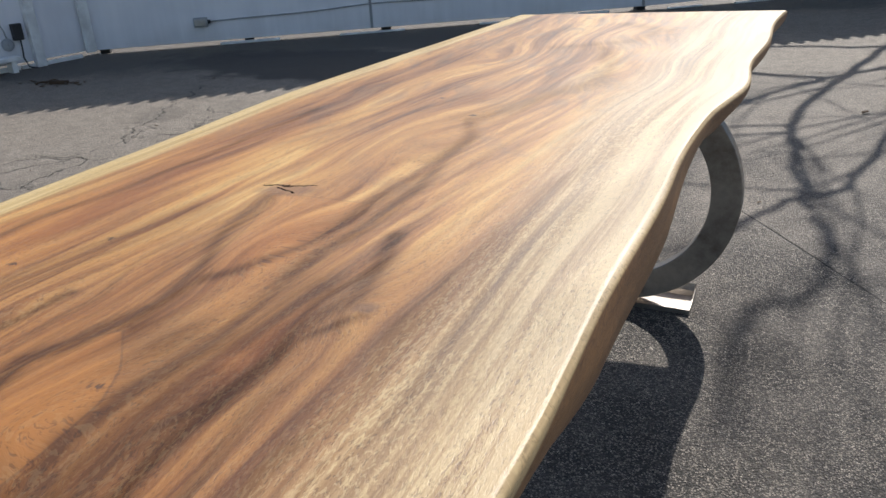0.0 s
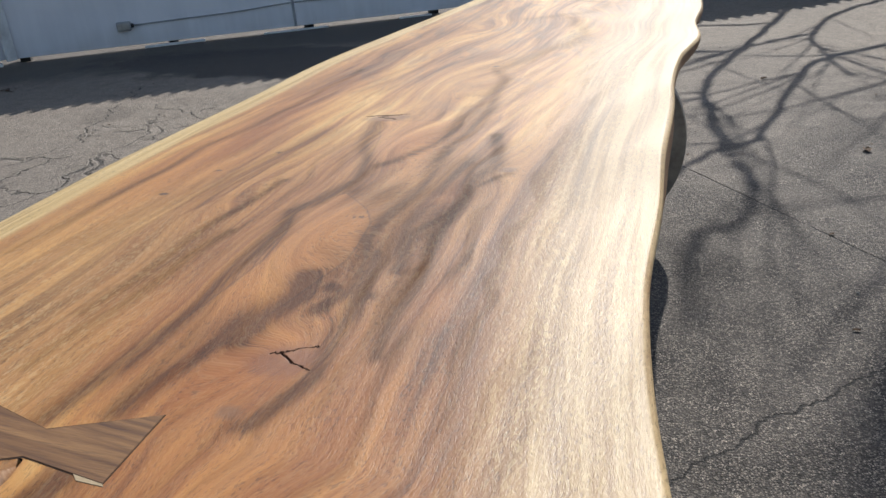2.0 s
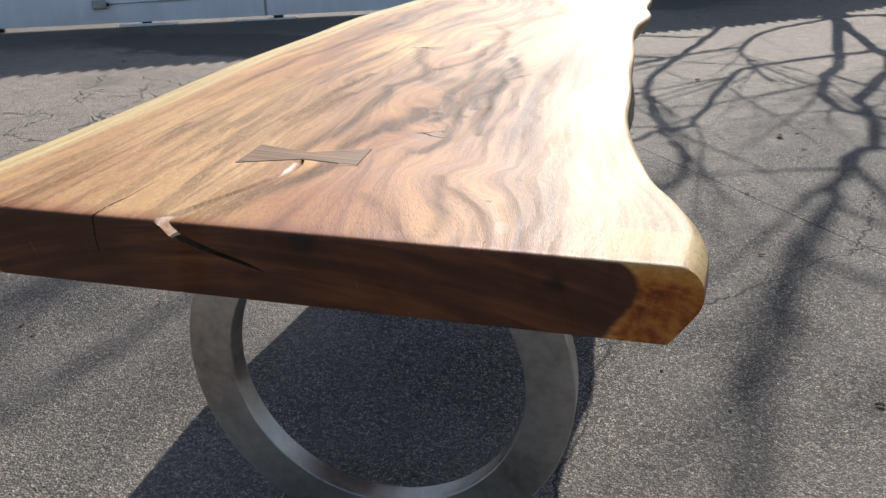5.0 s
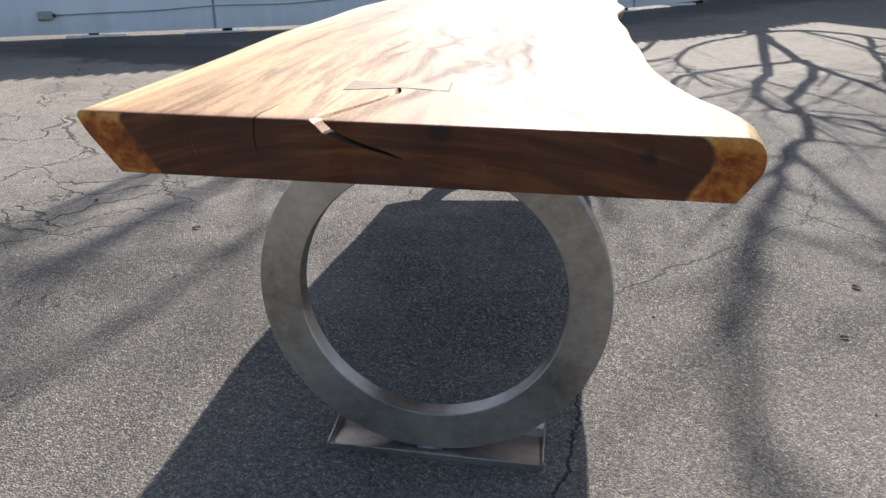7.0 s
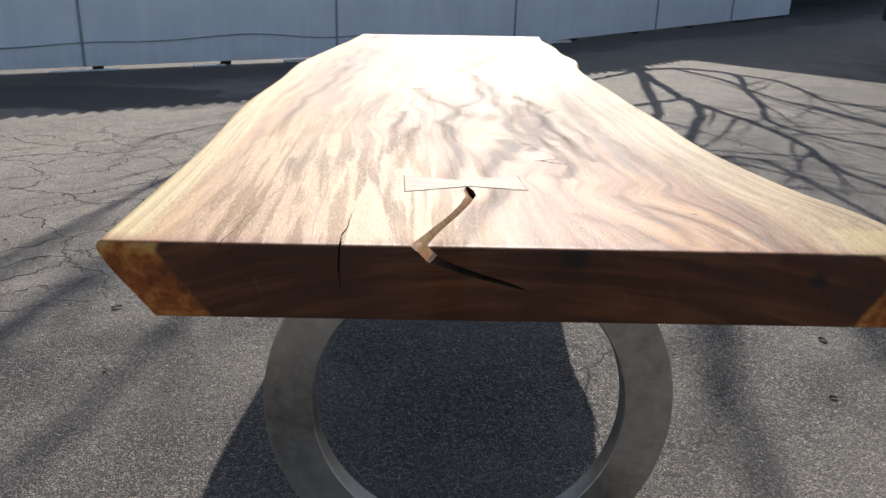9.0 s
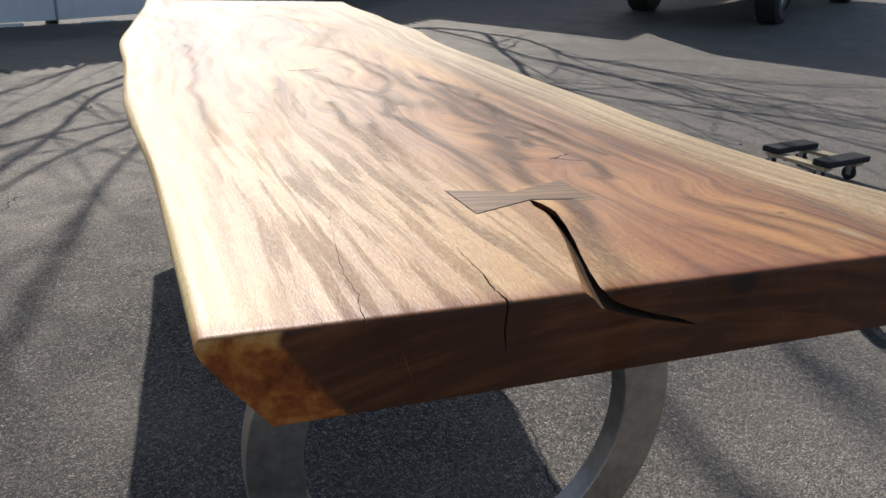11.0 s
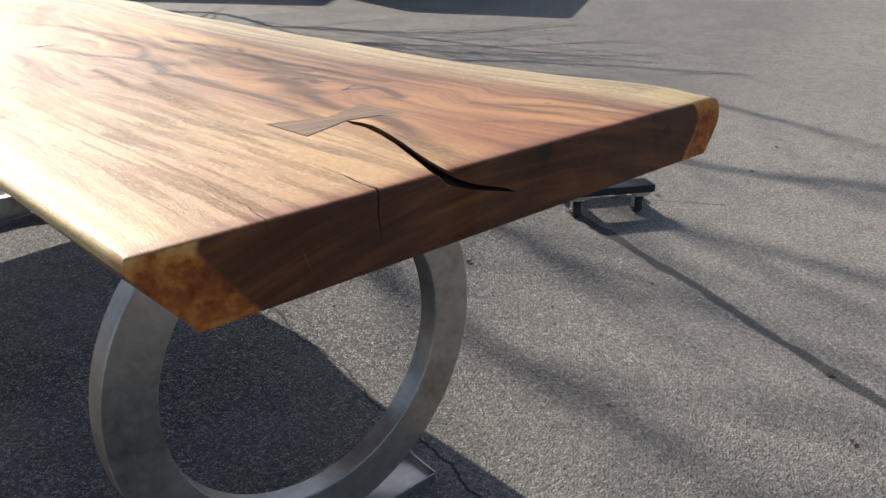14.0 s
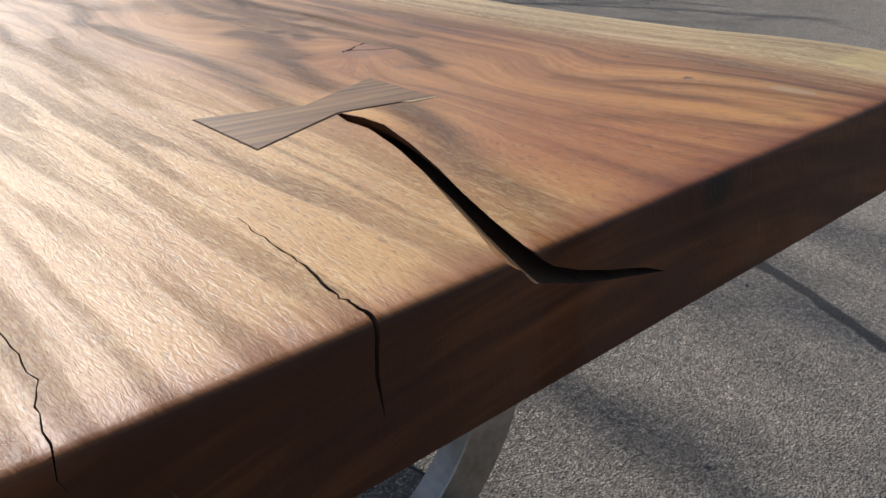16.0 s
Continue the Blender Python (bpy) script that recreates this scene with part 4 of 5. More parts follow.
def ring_leg(x, y):
    outer, inner, half = 0.336, 0.256, 0.021
    bm = bmesh.new()
    b = 0.002
    lathe(bm, [(outer - b, -half), (outer, -half + b), (outer, half - b), (outer - b, half), (inner + b, half), (inner, half - b), (inner, -half + b), (inner + b, -half)], 128)
    for f in bm.faces:
        f.smooth = True
    bm.transform(Matrix.Translation((x, y, 0.342)))
    leg = part("ring_leg", bm, STEEL, table, "round raw steel ring leg")
    me = leg.data
    me.set_sharp_from_angle(angle=radians(30))
    # folded foot: a flat pan with a low front lip and a leaning back flange
    bm = bmesh.new()
    wide = 0.432
    section = [(-0.060, 0.0), (-0.062, 0.015), (-0.059, 0.0155), (-0.055, 0.005), (0.020, 0.005), (0.040, 0.010), (0.052, 0.022), (0.061, 0.042), (0.064, 0.041), (0.064, 0.0)]
    ends = [[bm.verts.new((sx * wide / 2, dy, dz)) for dy, dz in section] for sx in (-1, 1)]
    m = len(section)
    for i in range(m):
        bm.faces.new((ends[0][i], ends[0][(i + 1) % m], ends[1][(i + 1) % m], ends[1][i]))
    bm.faces.new(ends[0][::-1])
    bm.faces.new(ends[1])
    bmesh.ops.bevel(bm, geom=bm.edges[:], offset=0.0008, segments=1, affect="EDGES")
    for sx in (-1, 1):
        rim = [(-0.062, 0.001), (-0.062, 0.0165), (0.0, 0.020), (0.045, 0.034), (0.063, 0.044), (0.063, 0.001)]
        cheeks = [[bm.verts.new((sx * (wide / 2 + off), dy, dz)) for dy, dz in rim] for off in (0.0, 0.003)]
        for i in range(6):
            bm.faces.new((cheeks[0][i], cheeks[0][(i + 1) % 6], cheeks[1][(i + 1) % 6], cheeks[1][i]))
        bm.faces.new(cheeks[0][::-1])
        bm.faces.new(cheeks[1])
    bm.transform(Matrix.Translation((x + 0.010, y + 0.010, 0.0)))
    part("foot_pan", bm, STEEL, leg, "folded steel foot pan")
    bm = bmesh.new()
    rng = random.Random(5)
    for k in range(14):
        blob = Matrix.Translation((x - 0.022 + 0.003 * k + 0.002 * rng.random(), y - half - 0.001 - 0.003 * rng.random(), 0.007 + 0.003 * rng.random())) @ Matrix.Diagonal((1.6, 1.0, 0.6, 1.0))
        bmesh.ops.create_icosphere(bm, subdivisions=2, radius=0.0022 + 0.0018 * rng.random(), matrix=blob)
    part("weld_bead", bm, STEEL, leg, smooth=True)
    return leg


ring_leg(-0.531, 0.072)
ring_leg(-0.505, 2.100)

# ---- the white building ----
A, WAY = Vector((-6.28, 5.42, 0)), Vector((0.811, 0.585, 0)).normalized()
BACK = Vector((-WAY.y, WAY.x, 0))
LONG, ROOF = 15.1, 2.33
wall_turn = math.degrees(math.atan2(WAY.y, WAY.x))


def along(s, out=0.0, z=0.0):
    return A + WAY * s - BACK * out + Vector((0, 0, z))


def base_height(s):
    """The sill of the wall climbs past the yard's low corner."""
    p = along(s)
    return 0.045 + float(ground_z(p.x, p.y))


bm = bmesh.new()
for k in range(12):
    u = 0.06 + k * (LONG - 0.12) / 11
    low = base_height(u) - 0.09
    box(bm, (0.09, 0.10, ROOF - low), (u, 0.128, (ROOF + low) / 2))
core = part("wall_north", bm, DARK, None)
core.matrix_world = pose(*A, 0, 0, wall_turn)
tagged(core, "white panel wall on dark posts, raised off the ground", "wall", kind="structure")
panel_ends = [0.0, 2.63, 5.49, 8.3, 11.3, 13.3, LONG]
for s0, s1 in zip(panel_ends, panel_ends[1:]):
    bm = bmesh.new()
    z0, z1 = base_height(s0), base_height(s1)
    corners = [(s0 + 0.006, z0), (s1 - 0.006, z1), (s1 - 0.006, ROOF), (s0 + 0.006, ROOF)]
    front = [bm.verts.new((s, 0.0, z)) for s, z in corners]
    rear = [bm.verts.new((s, 0.075, z)) for s, z in corners]
    bm.faces.new(front)
    bm.faces.new(rear[::-1])
    for i in range(4):
        bm.faces.new((front[i], rear[i], rear[(i + 1) % 4], front[(i + 1) % 4]))
    bmesh.ops.bevel(bm, geom=bm.edges[:], offset=0.003, segments=1, affect="EDGES")
    ob = part("panel", bm, WALL, core)
# seam battens
for s in panel_ends[1:-1]:
    bm = bmesh.new()
    box(bm, (0.024, 0.016, ROOF - base_height(s)), (s, -0.010, (ROOF + base_height(s)) / 2), bevel=0.002)
    part("seam_batten", bm, GREYBOX, core, "grey seam batten")
# broken white boards added along the foot of the wall, breaking its sunlit gap
rng = random.Random(11)
s = 1.15
while s < 9.6:
    run = rng.uniform(0.3, 0.9)
    bm = bmesh.new()
    h = rng.uniform(0.014, 0.030)
    zz = base_height(s + run / 2) - 0.045 + h / 2 + rng.uniform(-0.004, 0.008)
    box(bm, (run, 0.030, h), (0, 0, 0), bevel=0.003)
    ob = part("gap_board", bm, TRIM, core)
    ob.location = (s + run / 2, -0.030, zz)
    ob.rotation_euler = (0, radians(rng.uniform(-0.5, 0.4)), 0)
    s += run + rng.uniform(0.25, 0.9)
# roof with a ribbed front edge
bm = bmesh.new()
ribs = int(LONG / 0.13)
for k in range(ribs):
    box(bm, (0.03, 0.34, 0.12), (0.05 + k * 0.13, 0.02, ROOF + 0.085))
box(bm, (LONG + 0.1, 0.34, 0.03), (LONG / 2, 0.02, ROOF + 0.015))
part("coping", bm, ROOFING, core, "ribbed metal coping along the wall top")
# taller block over the far end of the wall
bm = bmesh.new()
box(bm, (9.0, 6.0, 2.95), (13.05 + 4.5, 3.0, 5.25 - 2.95 / 2), bevel=0.02)
upper = part("wall_upper", bm, WALL, None)
upper.matrix_world = pose(*A, 0, 0, wall_turn)
tagged(upper, "white upper storey over the far end of the building", "wall", kind="structure")
# solid dark block whose colour stands for the shade of an opening
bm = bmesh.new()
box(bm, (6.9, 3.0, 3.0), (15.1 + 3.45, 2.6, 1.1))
bay = part("wall_bay_shade", bm, DARK, None)
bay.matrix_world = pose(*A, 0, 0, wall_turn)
tagged(bay, "solid dark block painted as deep shade under the upper storey", "wall", kind="structure")
# side return at the corner
SIDE = Vector((-6.62, 3.10, 0))
bm = bmesh.new()
way2 = Vector((A.x - SIDE.x, A.y - SIDE.y, 0))
box(bm, (way2.length, 0.10, 2.2), (way2.length / 2, 0.06, 0.055 + 1.1), bevel=0.004)
side = part("wall_west", bm, WALL, None)
side.matrix_world = pose(*SIDE, 0, 0, math.degrees(math.atan2(way2.y, way2.x)))
tagged(side, "white painted panel wall returning from the corner", "wall", kind="structure")
bm = bmesh.new()
box(bm, (0.10, 0.03, 2.2), (way2.length - 0.06, -0.02, 1.14), bevel=0.004)
part("corner_post", bm, TRIM, side)
bm = bmesh.new()
box(bm, (0.09, 0.06, 2.2), (1.77, -0.02, 1.10), bevel=0.006)
part("post", bm, TRIM, side)
for s0, s1, h in ((0.75, 1.58, 0.040), (1.60, 1.72, 0.030), (1.83, 2.18, 0.034)):
    bm = bmesh.new()
    box(bm, (s1 - s0, 0.03, h), ((s0 + s1) / 2, -0.010, h / 2 + 0.004), bevel=0.003)
    part("gap_board", bm, TRIM, side)

# ---- fittings on the wall ----
bx = thing("junction_box", "small grey metal junction box fixed low on the white wall", "electrical box", along(1.0, 0.0, 0.23), wall_turn)
bm = bmesh.new()
box(bm, (0.13, 0.06, 0.085), (0, -0.030, 0), bevel=0.008)
part("housing", bm, GREYBOX, bx)
bm = bmesh.new()
box(bm, (0.105, 0.010, 0.062), (-0.005, -0.063, 0), bevel=0.004)
part("cover", bm, ZINC, bx)
bm = bmesh.new()
tube(bm, [(0.06, -0.03, 0.0), (0.09, -0.03, 0.0)], [0.022, 0.018], 10)
part("gland", bm, BLACKBOX, bx, smooth=True)
cable = thing("wall_cable", "thin grey cable clipped along the white wall", "cable")
bm = bmesh.new()
rise = spline((1.08, 1.5, 2.05, 2.6, 3.4, 4.4, 5.4, 6.5), (0.23, 0.24, 0.25, 0.28, 0.28, 0.33, 0.27, 0.34))
points = [along(1.08 + 0.17 * k, 0.014, float(rise(1.08 + 0.17 * k))) for k in range(30)]
tube(bm, points, [0.007] * len(points), 6)
part("sheath", bm, GREYBOX, cable, smooth=True)
meter = thing("wall_socket_box", "black weatherproof socket box with a hanging cord on white wall", "electrical box", tuple(SIDE + way2 * (1.63 / way2.length) + Vector((0.0, 0, 0.32))), math.degrees(math.atan2(way2.y, way2.x)))
bm = bmesh.new()
box(bm, (0.085, 0.05, 0.14), (0, -0.016, 0), bevel=0.008)
part("housing", bm, BLACKBOX, meter)
bm = bmesh.new()
tube(bm, [(0.01, -0.02, -0.06), (0.015, -0.012, -0.13), (0.005, -0.014, -0.22), (0.02, -0.04, -0.30), (0.06, -0.10, -0.313)], [0.007] * 5, 6)
part("cord", bm, BLACKBOX, meter, smooth=True)

side_turn = math.degrees(math.atan2(way2.y, way2.x))
tap = thing("wall_outlet", "grey round outlet cover with a cable on the white wall", "outlet", tuple(SIDE + way2 * (1.53 / way2.length) + Vector((0, 0, 0.225))), side_turn)
bm = bmesh.new()
lathe(bm, [(0.052, 0.0), (0.055, -0.012), (0.048, -0.030), (0.020, -0.034), (0.004, -0.034), (0.004, 0.0)], 28)
bm.transform(Matrix.Translation((0, 0.008, 0)))
part("cover", bm, GREYBOX, tap, smooth=True)
bm = bmesh.new()
tube(bm, [(0.0, -0.012, 0.045), (-0.01, -0.008, 0.12), (-0.05, -0.004, 0.22), (-0.10, -0.004, 0.42)], [0.006] * 4, 6)
part("cable", bm, GREYBOX, tap, smooth=True)
ledge = thing("wall_ledge", "low white ledge board on short feet beside the wall", "ledge", tuple(SIDE + way2 * (1.22 / way2.length)), side_turn)
bm = bmesh.new()
box(bm, (0.66, 0.14, 0.035), (0, -0.08, 0.118), bevel=0.006)
part("board", bm, TRIM, ledge)
for u in (-0.26, 0.26):
    bm = bmesh.new()
    box(bm, (0.05, 0.09, 0.10), (u, -0.08, 0.051), bevel=0.004)
    part("foot", bm, TRIM, ledge)

# ---- platform dolly ----
dolly = thing("furniture_dolly", "small four-wheel moving dolly with black carpeted ends and pale rails", "dolly", (2.17, 2.115, 0), 12.0, "moving dollies in the yard")
for y in (-0.155, 0.155):
    bm = bmesh.new()
    box(bm, (0.37, 0.105, 0.036), (0, y, 0.128), bevel=0.012)
    part("carpeted_end", bm, CARPET, dolly, "black carpet-covered end board")
for x in (-0.14, 0.14):
    bm = bmesh.new()
    box(bm, (0.075, 0.36, 0.020), (x, 0, 0.100), bevel=0.004)
    part("rail", bm, PINE, dolly, "pale timber rail")
for x in (-0.14, 0.14):
    for y in (-0.15, 0.15):
        bm = bmesh.new()
        box(bm, (0.05, 0.05, 0.006), (x, y, 0.087), bevel=0.002)
        for side_x in (-0.02, 0.02):
            box(bm, (0.004, 0.028, 0.055), (x + side_x, y + 0.012, 0.058), bevel=0.001)
        tube(bm, [(x - 0.025, y + 0.02, 0.038), (x + 0.025, y + 0.02, 0.038)], [0.005, 0.005], 8)
        caster = part("caster_fork", bm, ZINC, dolly)
        bm = bmesh.new()
        lathe(bm, [(0.037, -0.010), (0.038, 0.0), (0.037, 0.010), (0.030, 0.014), (0.008, 0.014), (0.008, -0.014), (0.030, -0.014)], 24)
        bm.transform(Matrix.Translation((x, y + 0.02, 0.038)) @ Matrix.Rotation(radians(90), 4, "Z"))
        part("wheel", bm, RUBBER, caster, "black rubber wheel", True)
dolly.matrix_world = dolly.matrix_world @ Matrix.Scale(0.92, 4)
copy_thing(dolly, pose(1.178, 0.80, 0, 0, 0, -29.0) @ Matrix.Scale(0.92, 4))

# ---- parked van ----
def van(rear, turn):
    """rear: the middle of the rear axle on the ground."""
    way = Vector((math.cos(radians(turn)), math.sin(radians(turn)), 0))
    z0, z1 = (float(ground_z(p.x, p.y)) for p in (Vector(rear), Vector(rear) + 3.3 * way))
    t = thing("parked_van", "dark parked van standing in the building's shade", "van")
    t.matrix_world = pose(rear[0], rear[1], z0, 0, -math.degrees(math.atan2(z1 - z0, 3.3)), turn)
    bm = bmesh.new()
    box(bm, (5.3, 1.86, 0.62), (1.45, 0, 0.80), bevel=0.09)
    part("body", bm, TRUCK, t)
    bm = bmesh.new()
    box(bm, (3.5, 1.74, 1.06), (0.47, 0, 1.49), bevel=0.14)
    part("cabin", bm, TRUCK, t)
    for y in (-0.45, 0.45):
        bm = bmesh.new()
        box(bm, (0.02, 0.62, 0.40), (-1.29, y * 0.8, 1.58), bevel=0.008)
        part("rear_window", bm, GLASSY, t, "dark tinted glass")
    bm = bmesh.new()
    box(bm, (0.16, 1.8, 0.20), (-1.24, 0, 0.56), bevel=0.05)
    part("bumper", bm, BLACKBOX, t)
    for y in (-0.78, 0.78):
        bm = bmesh.new()
        box(bm, (0.05, 0.14, 0.34), (-1.20, y, 0.93), bevel=0.015)
        part("tail_light", bm, LAMP, t, "red tail light")
    for y in (-0.97, 0.97):
        bm = bmesh.new()
        box(bm, (0.10, 0.20, 0.15), (2.35, y, 1.12), bevel=0.03)
        part("side_mirror", bm, BLACKBOX, t)
    bm = bmesh.new()
    box(bm, (4.6, 1.2, 0.20), (1.5, 0, 0.42), bevel=0.03)
    part("chassis", bm, DARK, t)
    for x in (0.0, 3.3):
        for y in (-0.88, 0.88):
            bm = bmesh.new()
            lathe(bm, [(0.355, -0.12), (0.365, -0.07), (0.365, 0.07), (0.355, 0.12), (0.31, 0.15), (0.21, 0.14), (0.21, -0.14), (0.31, -0.15)], 40)
            for k in range(40):
                a = 2 * math.pi * k / 40
                box(bm, (0.018, 0.24, 0.03), (0.366 * math.cos(a), 0, 0.366 * math.sin(a)), Euler((0, -a, 0)).to_matrix())
            bm.transform(Matrix.Translation((x, y, 0.372)))
            wheel = part("wheel", bm, RUBBER, t)
            bm = bmesh.new()
            lathe(bm, [(0.215, -0.11), (0.215, 0.11), (0.05, 0.06), (0.05, -0.06)], 32)
            bm.transform(Matrix.Translation((x, y, 0.372)))
            part("rim", bm, ZINC, wheel, smooth=True)
    return t


van((6.1, 8.22, 0), 31.0)


# ---- bare trees behind the building ----
SHIFT = 1.0 / math.tan(SUN_ELEVATION)


def cast(sx, sy, back):
    """The point of a limb whose shade falls at (sx, sy): it hangs low over the yard near the fork and climbs back to the crown."""
    h = (back - sy) / SHIFT
    low = 3.3 + 0.5 * (back - 12.3)
    u = min(1.0, max(0.0, (sy - 0.6) / 2.6))
    h = h + (low - h) * u * u * (3 - 2 * u)
    return Vector((sx + SUN_SIDE * SHIFT * h, sy + SHIFT * h, h))


def bare_tree(name, label, trunk, limbs, seed, twig=1.0):
    rng = random.Random(seed)
    root = Vector(trunk[0][0])
    tree = thing(name, label, "tree", root)
    shift = -root
    bm = bmesh.new()
    tube(bm, [Vector(p) + shift for p, r in trunk], [r for p, r in trunk], 14)
    part("trunk", bm, BARK, tree, smooth=True)

    def grow(bm, start, way, length, radius, depth):
        pts, radii, p, d = [start], [radius], start.copy(), way.normalized()
        steps = max(3, int(length / 0.28))
        for k in range(steps):
            d = (d + 0.24 * Vector((rng.uniform(-1, 1), rng.uniform(-1, 1), rng.uniform(-0.6, 1.0)))).normalized()
            p = p + d * length / steps
            pts.append(p.copy())
            radii.append(radius * (1 - 0.8 * (k + 1) / steps))
            if depth and rng.random() < 0.55:
                side = Vector((rng.uniform(-1, 1), rng.uniform(-1, 1), rng.uniform(-0.3, 1))).normalized()
                grow(bm, p.copy(), d * 0.7 + side, length * rng.uniform(0.4, 0.65), radii[-1] * 0.6, depth - 1)
        tube(bm, pts, radii, 5 if depth else 4)

    for limb, r0, r1, sprouts in limbs:
        pts = [Vector(p) + shift for p in limb]
        fine, radii = [], []
        for a, (p, q) in enumerate(zip(pts, pts[1:])):
            for k in range(6):
                u = k / 6
                o, e = pts[max(a - 1, 0)], pts[min(a + 2, len(pts) - 1)]
                c = 0.5 * (2 * p + (q - o) * u + (2 * o - 5 * p + 4 * q - e) * u * u + (3 * p - o - 3 * q + e) * u**3)
                fine.append(c + 0.016 * Vector((rng.uniform(-1, 1), rng.uniform(-1, 1), rng.uniform(-1, 1))))
        fine.append(pts[-1])
        radii = [(0.76 + 0.7 * min(1.0, max(0.0, (p.z - 4.0) / 5.0))) * (r0 + (r1 - r0) * k / (len(fine) - 1)) for k, p in enumerate(fine)]
        bm = bmesh.new()
        tube(bm, fine, radii, 8)
        for k in range(2 * sprouts + 4):
            i = rng.randrange(len(fine) // 3, len(fine))
            d = (fine[min(i + 1, len(fine) - 1)] - fine[i - 1]).normalized()
            side = Vector((rng.uniform(-1, 1), rng.uniform(-0.7, 0.7), rng.uniform(-0.2, 1))).normalized()
            grow(bm, fine[i].copy(), d + side, rng.uniform(0.7, 1.7) * twig, radii[i] * 0.48, 1)
        part("limb", bm, BARK, tree, smooth=True)
    return tree


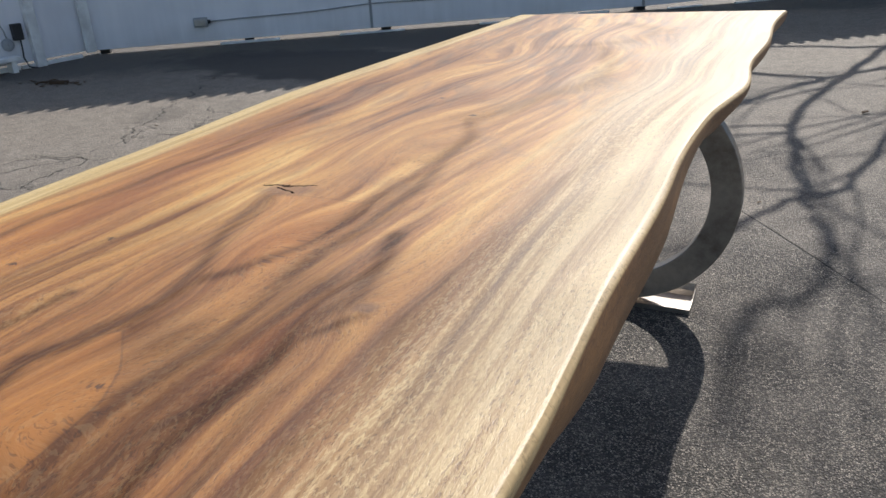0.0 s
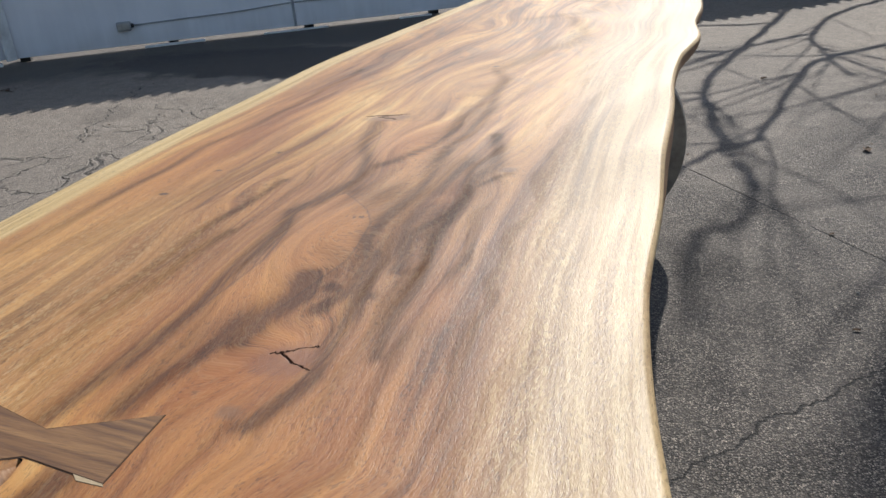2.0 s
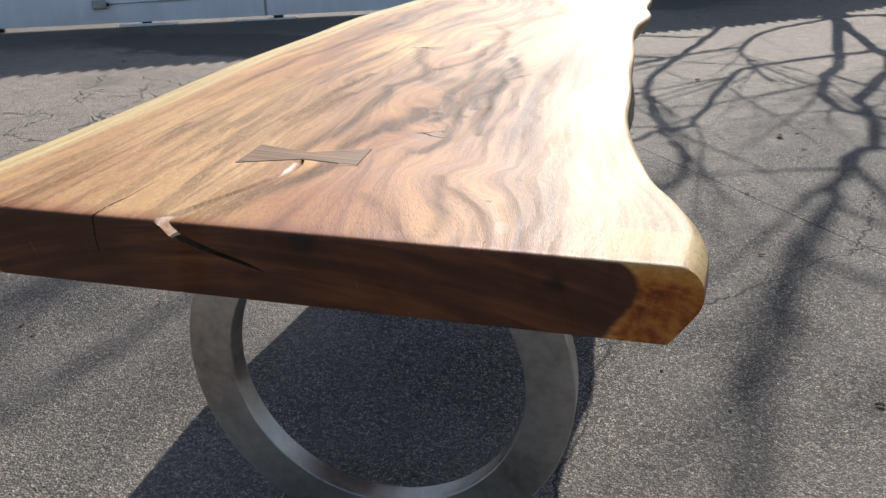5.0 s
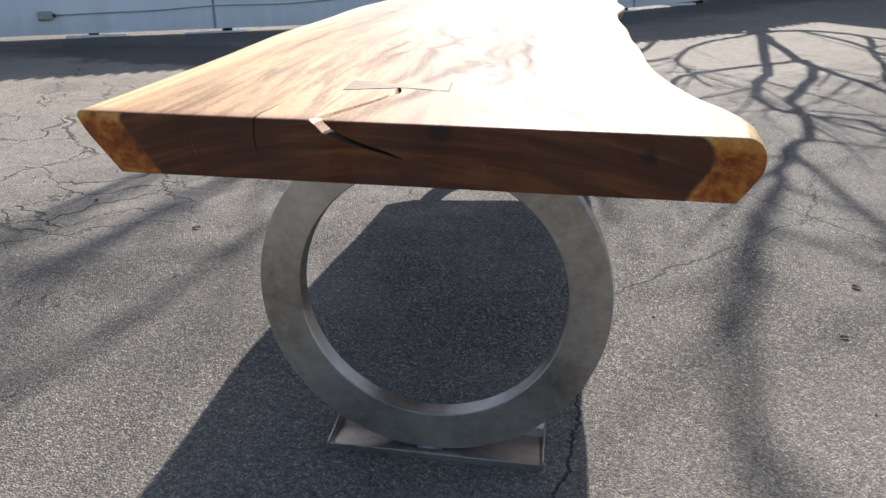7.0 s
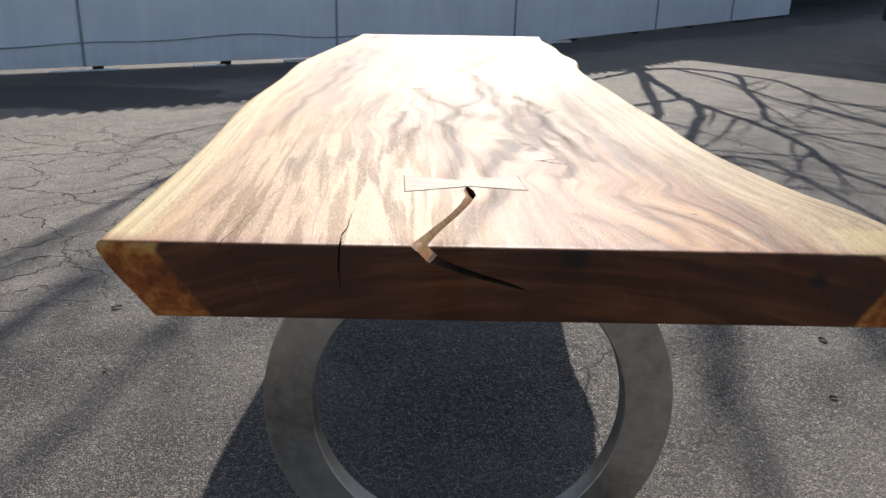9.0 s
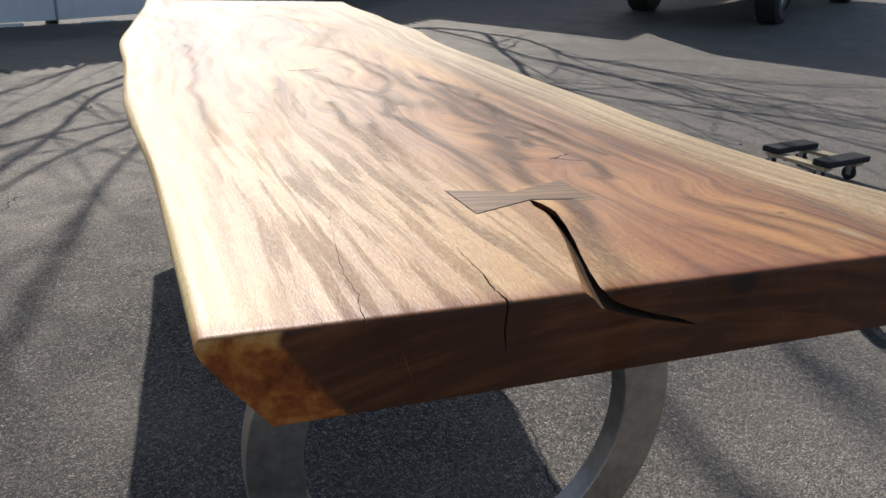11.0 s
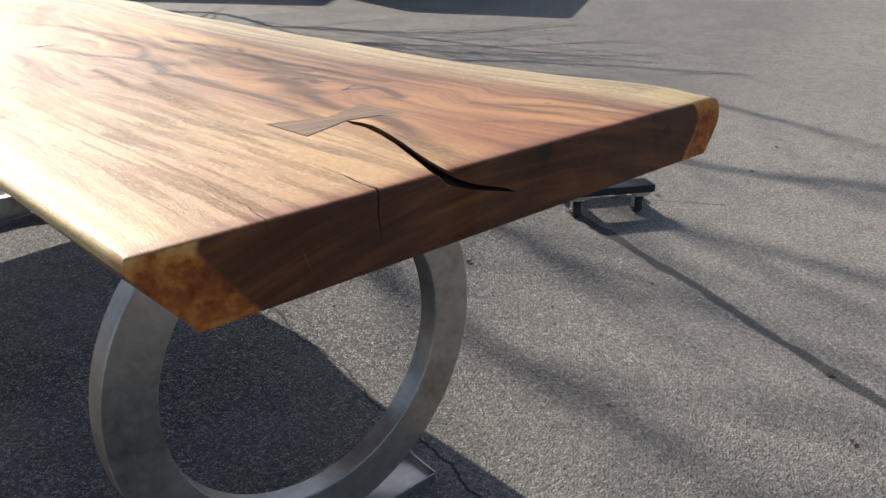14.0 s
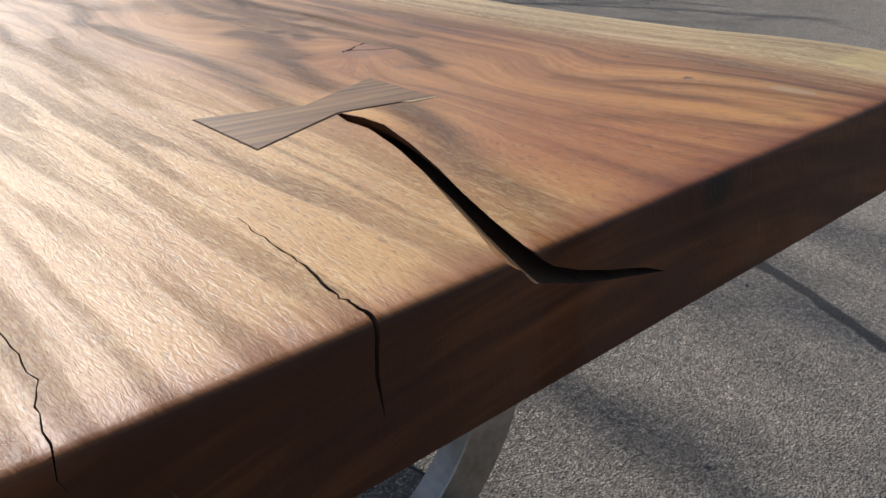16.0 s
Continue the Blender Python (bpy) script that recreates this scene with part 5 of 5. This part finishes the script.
BACK_1 = 12.3
fork = cast(1.68, 7.9, BACK_1)
c = cast
limbs = [
    ([fork, c(1.64, 6.6, 12.2), c(1.64, 5.9, 12.1), c(1.82, 5.0, 12.0), c(1.87, 4.15, 11.9), c(1.76, 3.25, 11.8), c(2.1, 2.0, 11.6)], 0.075, 0.028, 6),
    ([fork, c(1.45, 6.7, 12.4), c(1.25, 5.5, 12.5), c(1.06, 4.9, 12.6), c(0.94, 4.3, 12.6), c(0.97, 3.85, 12.6), c(1.10, 3.72, 12.5), c(1.40, 3.6, 12.5)], 0.075, 0.022, 4),
    ([c(1.70, 6.1, 12.1), c(1.52, 5.2, 12.3), c(1.15, 4.26, 12.5), c(1.08, 3.66, 12.6), c(0.98, 3.11, 12.5), c(0.80, 2.83, 12.4), c(0.62, 2.2, 12.3), c(0.42, 1.6, 12.3), c(0.24, 0.9, 12.2)], 0.06, 0.026, 6),
    ([c(1.66, 6.08, 12.2), c(1.34, 5.86, 12.0), c(0.79, 5.34, 11.9), c(0.50, 4.95, 11.8), c(0.33, 4.3, 11.7), c(0.10, 3.3, 11.7), c(-0.08, 3.08, 11.7), c(-0.32, 2.5, 11.6)], 0.045, 0.018, 4),
    ([fork, c(1.35, 7.6, 12.4), c(0.88, 7.0, 12.5), c(0.62, 6.1, 12.6), c(0.60, 5.5, 12.6), c(0.67, 4.6, 12.6)], 0.05, 0.018, 4),
    ([c(0.65, 6.1, 12.6), c(0.35, 5.85, 12.6), c(0.0, 5.4, 12.6), c(-0.35, 4.8, 12.6), c(-0.9, 4.0, 12.6)], 0.035, 0.018, 4),
    ([fork, c(0.70, 7.85, 12.6), c(0.36, 6.6, 12.6), c(0.10, 5.5, 12.6), c(-0.12, 4.5, 12.7), c(-0.09, 3.7, 12.7), c(-0.03, 3.2, 12.7), c(0.07, 2.7, 12.8), c(0.03, 2.3, 12.8), c(-0.14, 2.07, 12.8), c(-0.12, 1.5, 12.9)], 0.05, 0.018, 5),
    ([fork, c(2.14, 8.0, 12.2), c(2.6, 7.5, 12.1), c(2.40, 6.6, 12.1), c(2.26, 5.9, 12.0), c(2.0, 5.0, 12.0), c(2.09, 4.5, 12.0), c(2.4, 4.0, 11.9), c(2.7, 3.2, 11.8)], 0.06, 0.02, 5),
    ([c(2.6, 7.5, 12.1), c(2.85, 7.1, 12.2), c(2.92, 6.6, 12.3), c(2.90, 5.9, 12.3), c(3.2, 5.5, 12.3), c(3.6, 3.9, 12.3), c(4.0, 2.4, 12.2)], 0.045, 0.018, 6),
    ([c(2.1, 8.0, 12.2), c(2.38, 7.1, 12.6), c(2.44, 6.2, 12.8), c(2.62, 5.7, 12.8), c(2.76, 5.1, 12.9), c(2.9, 3.4, 12.9), c(3.13, 1.8, 13.0), c(2.9, 0.6, 13.0)], 0.045, 0.018, 6),
    ([c(2.4, 4.0, 11.9), c(2.9, 3.6, 11.8), c(3.5, 2.9, 11.7), c(4.1, 1.7, 11.6)], 0.03, 0.014, 5),
    ([c(-0.9, 4.0, 12.6), c(-1.5, 2.8, 12.6), c(-1.75, 1.4, 12.7), c(-1.95, 0.4, 12.7), c(-2.1, -0.6, 12.7)], 0.024, 0.012, 6),
    ([c(-0.35, 4.8, 12.6), c(-1.0, 3.4, 12.4), c(-1.30, 1.6, 12.3), c(-1.50, 0.1, 12.3), c(-1.7, -0.9, 12.2)], 0.026, 0.012, 6),
    ([c(-0.9, 4.0, 12.6), c(-1.9, 3.0, 12.8), c(-2.1, 1.3, 12.9), c(-2.5, 0.2, 12.9)], 0.022, 0.012, 5),
    ([c(0.24, 0.9, 12.2), c(0.16, 0.5, 12.1), c(0.10, -0.3, 12.0), c(0.05, -1.0, 12.0)], 0.026, 0.014, 5),
    ([c(1.40, 3.6, 12.5), c(1.45, 2.4, 12.5), c(1.22, 0.9, 12.5), c(1.27, -0.3, 12.4), c(1.2, -1.2, 12.4)], 0.03, 0.014, 6),
    ([c(2.44, 6.2, 12.8), c(2.75, 5.0, 12.8), c(3.02, 4.62, 12.8), c(3.35, 4.1, 12.8), c(3.9, 3.6, 12.8), c(4.6, 3.2, 12.8)], 0.030, 0.010, 9),
    ([c(2.62, 5.7, 12.8), c(2.92, 4.67, 12.9), c(3.17, 3.93, 12.9), c(3.6, 3.3, 12.9), c(4.3, 2.6, 13.0)], 0.028, 0.010, 9),
    ([c(2.9, 5.9, 12.3), c(3.4, 5.0, 12.3), c(4.1, 4.3, 12.3), c(5.0, 3.9, 12.3)], 0.026, 0.009, 8),
    ([c(0.36, 6.6, 12.6), c(-0.5, 6.5, 12.6), c(-1.33, 6.22, 12.5), c(-1.99, 5.8, 12.5), c(-3.0, 5.0, 12.4)], 0.034, 0.014, 7),
    ([c(-0.5, 6.5, 12.6), c(-1.32, 5.95, 12.5), c(-1.6, 5.29, 12.4), c(-1.84, 4.74, 12.4), c(-2.4, 3.8, 12.3)], 0.032, 0.014, 7),
    ([c(0.0, 5.4, 12.6), c(-0.9, 5.5, 12.5), c(-1.26, 4.99, 12.4), c(-1.52, 4.34, 12.4), c(-1.71, 3.77, 12.3), c(-2.0, 2.6, 12.3), c(-2.2, 1.22, 12.2)], 0.034, 0.018, 8),
    ([c(-0.9, 5.5, 12.5), c(-1.25, 4.68, 12.6), c(-1.43, 3.66, 12.6), c(-1.56, 3.01, 12.6), c(-1.75, 1.9, 12.6), c(-1.9, 0.77, 12.6)], 0.034, 0.018, 8),
    ([c(2.1, 2.0, 11.6), c(1.95, 0.8, 11.5), c(2.18, 0.1, 11.5), c(2.2, -0.9, 11.4)], 0.028, 0.014, 6),
    ([c(0.80, 2.83, 12.4), c(0.85, 1.6, 12.4), c(0.70, 0.6, 12.4), c(0.75, -0.8, 12.4)], 0.028, 0.014, 6),
]
bare_tree("bare_tree", "tall leafless tree with crooked limbs behind the building", [((1.80, BACK_1, 0.0), 0.26), ((1.84, BACK_1, 1.4), 0.20), ((1.88, BACK_1, 2.6), 0.16), (tuple(fork), 0.13)], limbs, 4)

# ---- grit, leaves and pebbles ----
rng = random.Random(21)
bm = bmesh.new()
for k in range(300):
    x, y = rng.uniform(-6, 8), rng.uniform(-1.5, 7)
    r = rng.uniform(0.002, 0.0055)
    m = Matrix.Translation((x, y, float(ground_z(x, y)) + r * 0.5)) @ Euler((rng.random() * 3, rng.random() * 3, rng.random() * 3)).to_matrix().to_4x4() @ Matrix.Diagonal((1, rng.uniform(0.6, 1), rng.uniform(0.5, 0.9), 1))
    bmesh.ops.create_icosphere(bm, subdivisions=1, radius=r, matrix=m)
grit = new("grit", mesh_of(bm, "grit", STONE))
tagged(grit, "loose grit scattered over the asphalt", "gravel", kind="stuff")


def curl(bm, x, y, size, turn, rng):
    """One curled scrap of dry leaf."""
    m = pose(x, y, float(ground_z(x, y)) + 0.002, 0, 0, turn)
    grid = [[bm.verts.new(m @ Vector((size * (i - 1.5) * 0.6, size * (j - 1) * (0.55 if 0 < i < 3 else 0.22), size * 0.30 * abs(j - 1) + rng.uniform(0, 0.15) * size))) for j in range(3)] for i in range(4)]
    for i in range(3):
        for j in range(2):
            bm.faces.new((grid[i][j], grid[i + 1][j], grid[i + 1][j + 1], grid[i][j + 1]))


bm = bmesh.new()
for k in range(300):
    x, y = (rng.uniform(0.6, 7.5), rng.uniform(-1.2, 5.5)) if k % 3 else (rng.uniform(-6, 3), rng.uniform(0.2, 6))
    curl(bm, x, y, rng.uniform(0.004, 0.012), rng.uniform(0, 360), rng)
pile_rng = random.Random(8)
for k in range(150):
    a, r = pile_rng.uniform(0, 2 * math.pi), abs(pile_rng.gauss(0, 1))
    curl(bm, -5.48 + 0.15 * r * math.cos(a), 4.28 + 0.055 * r * math.sin(a), pile_rng.uniform(0.010, 0.022), pile_rng.uniform(0, 360), pile_rng)
litter = new("leaf_litter", mesh_of(bm, "leaf_litter", LEAF))
tagged(litter, "brown scraps of dry leaf strewn over the yard", "leaves", kind="stuff")
for x, y, size in ((0.20, 4.54, 0.026), (0.54, 3.14, 0.030), (0.588, 1.065, 0.016), (-1.585, 1.185, 0.016), (-2.107, 1.40, 0.018), (0.454, 0.717, 0.012), (0.63, -0.324, 0.010), (0.404, -0.47, 0.010), (0.30, 2.2, 0.012)):
    bm = bmesh.new()
    curl(bm, 0, 0, size, rng.uniform(0, 360), rng)
    scrap = new("leaf_scrap", mesh_of(bm, "leaf_scrap", LEAF))
    scrap.location = (x, y, 0.0)
    tagged(scrap, "dark curled scrap of dry leaf on asphalt", "leaf", "leaf scraps")
for x, y, r in ((0.145, -0.047, 0.006), (0.12, 0.62, 0.005), (0.75, 0.25, 0.006)):
    bm = bmesh.new()
    bmesh.ops.create_icosphere(bm, subdivisions=2, radius=r, matrix=Matrix.Diagonal((1, 0.8, 0.7, 1)))
    stone = new("pebble", mesh_of(bm, "pebble", STONE))
    stone.location = (x, y, r * 0.6)
    tagged(stone, "small pale pebble lying on the asphalt", "pebble", "pebbles")
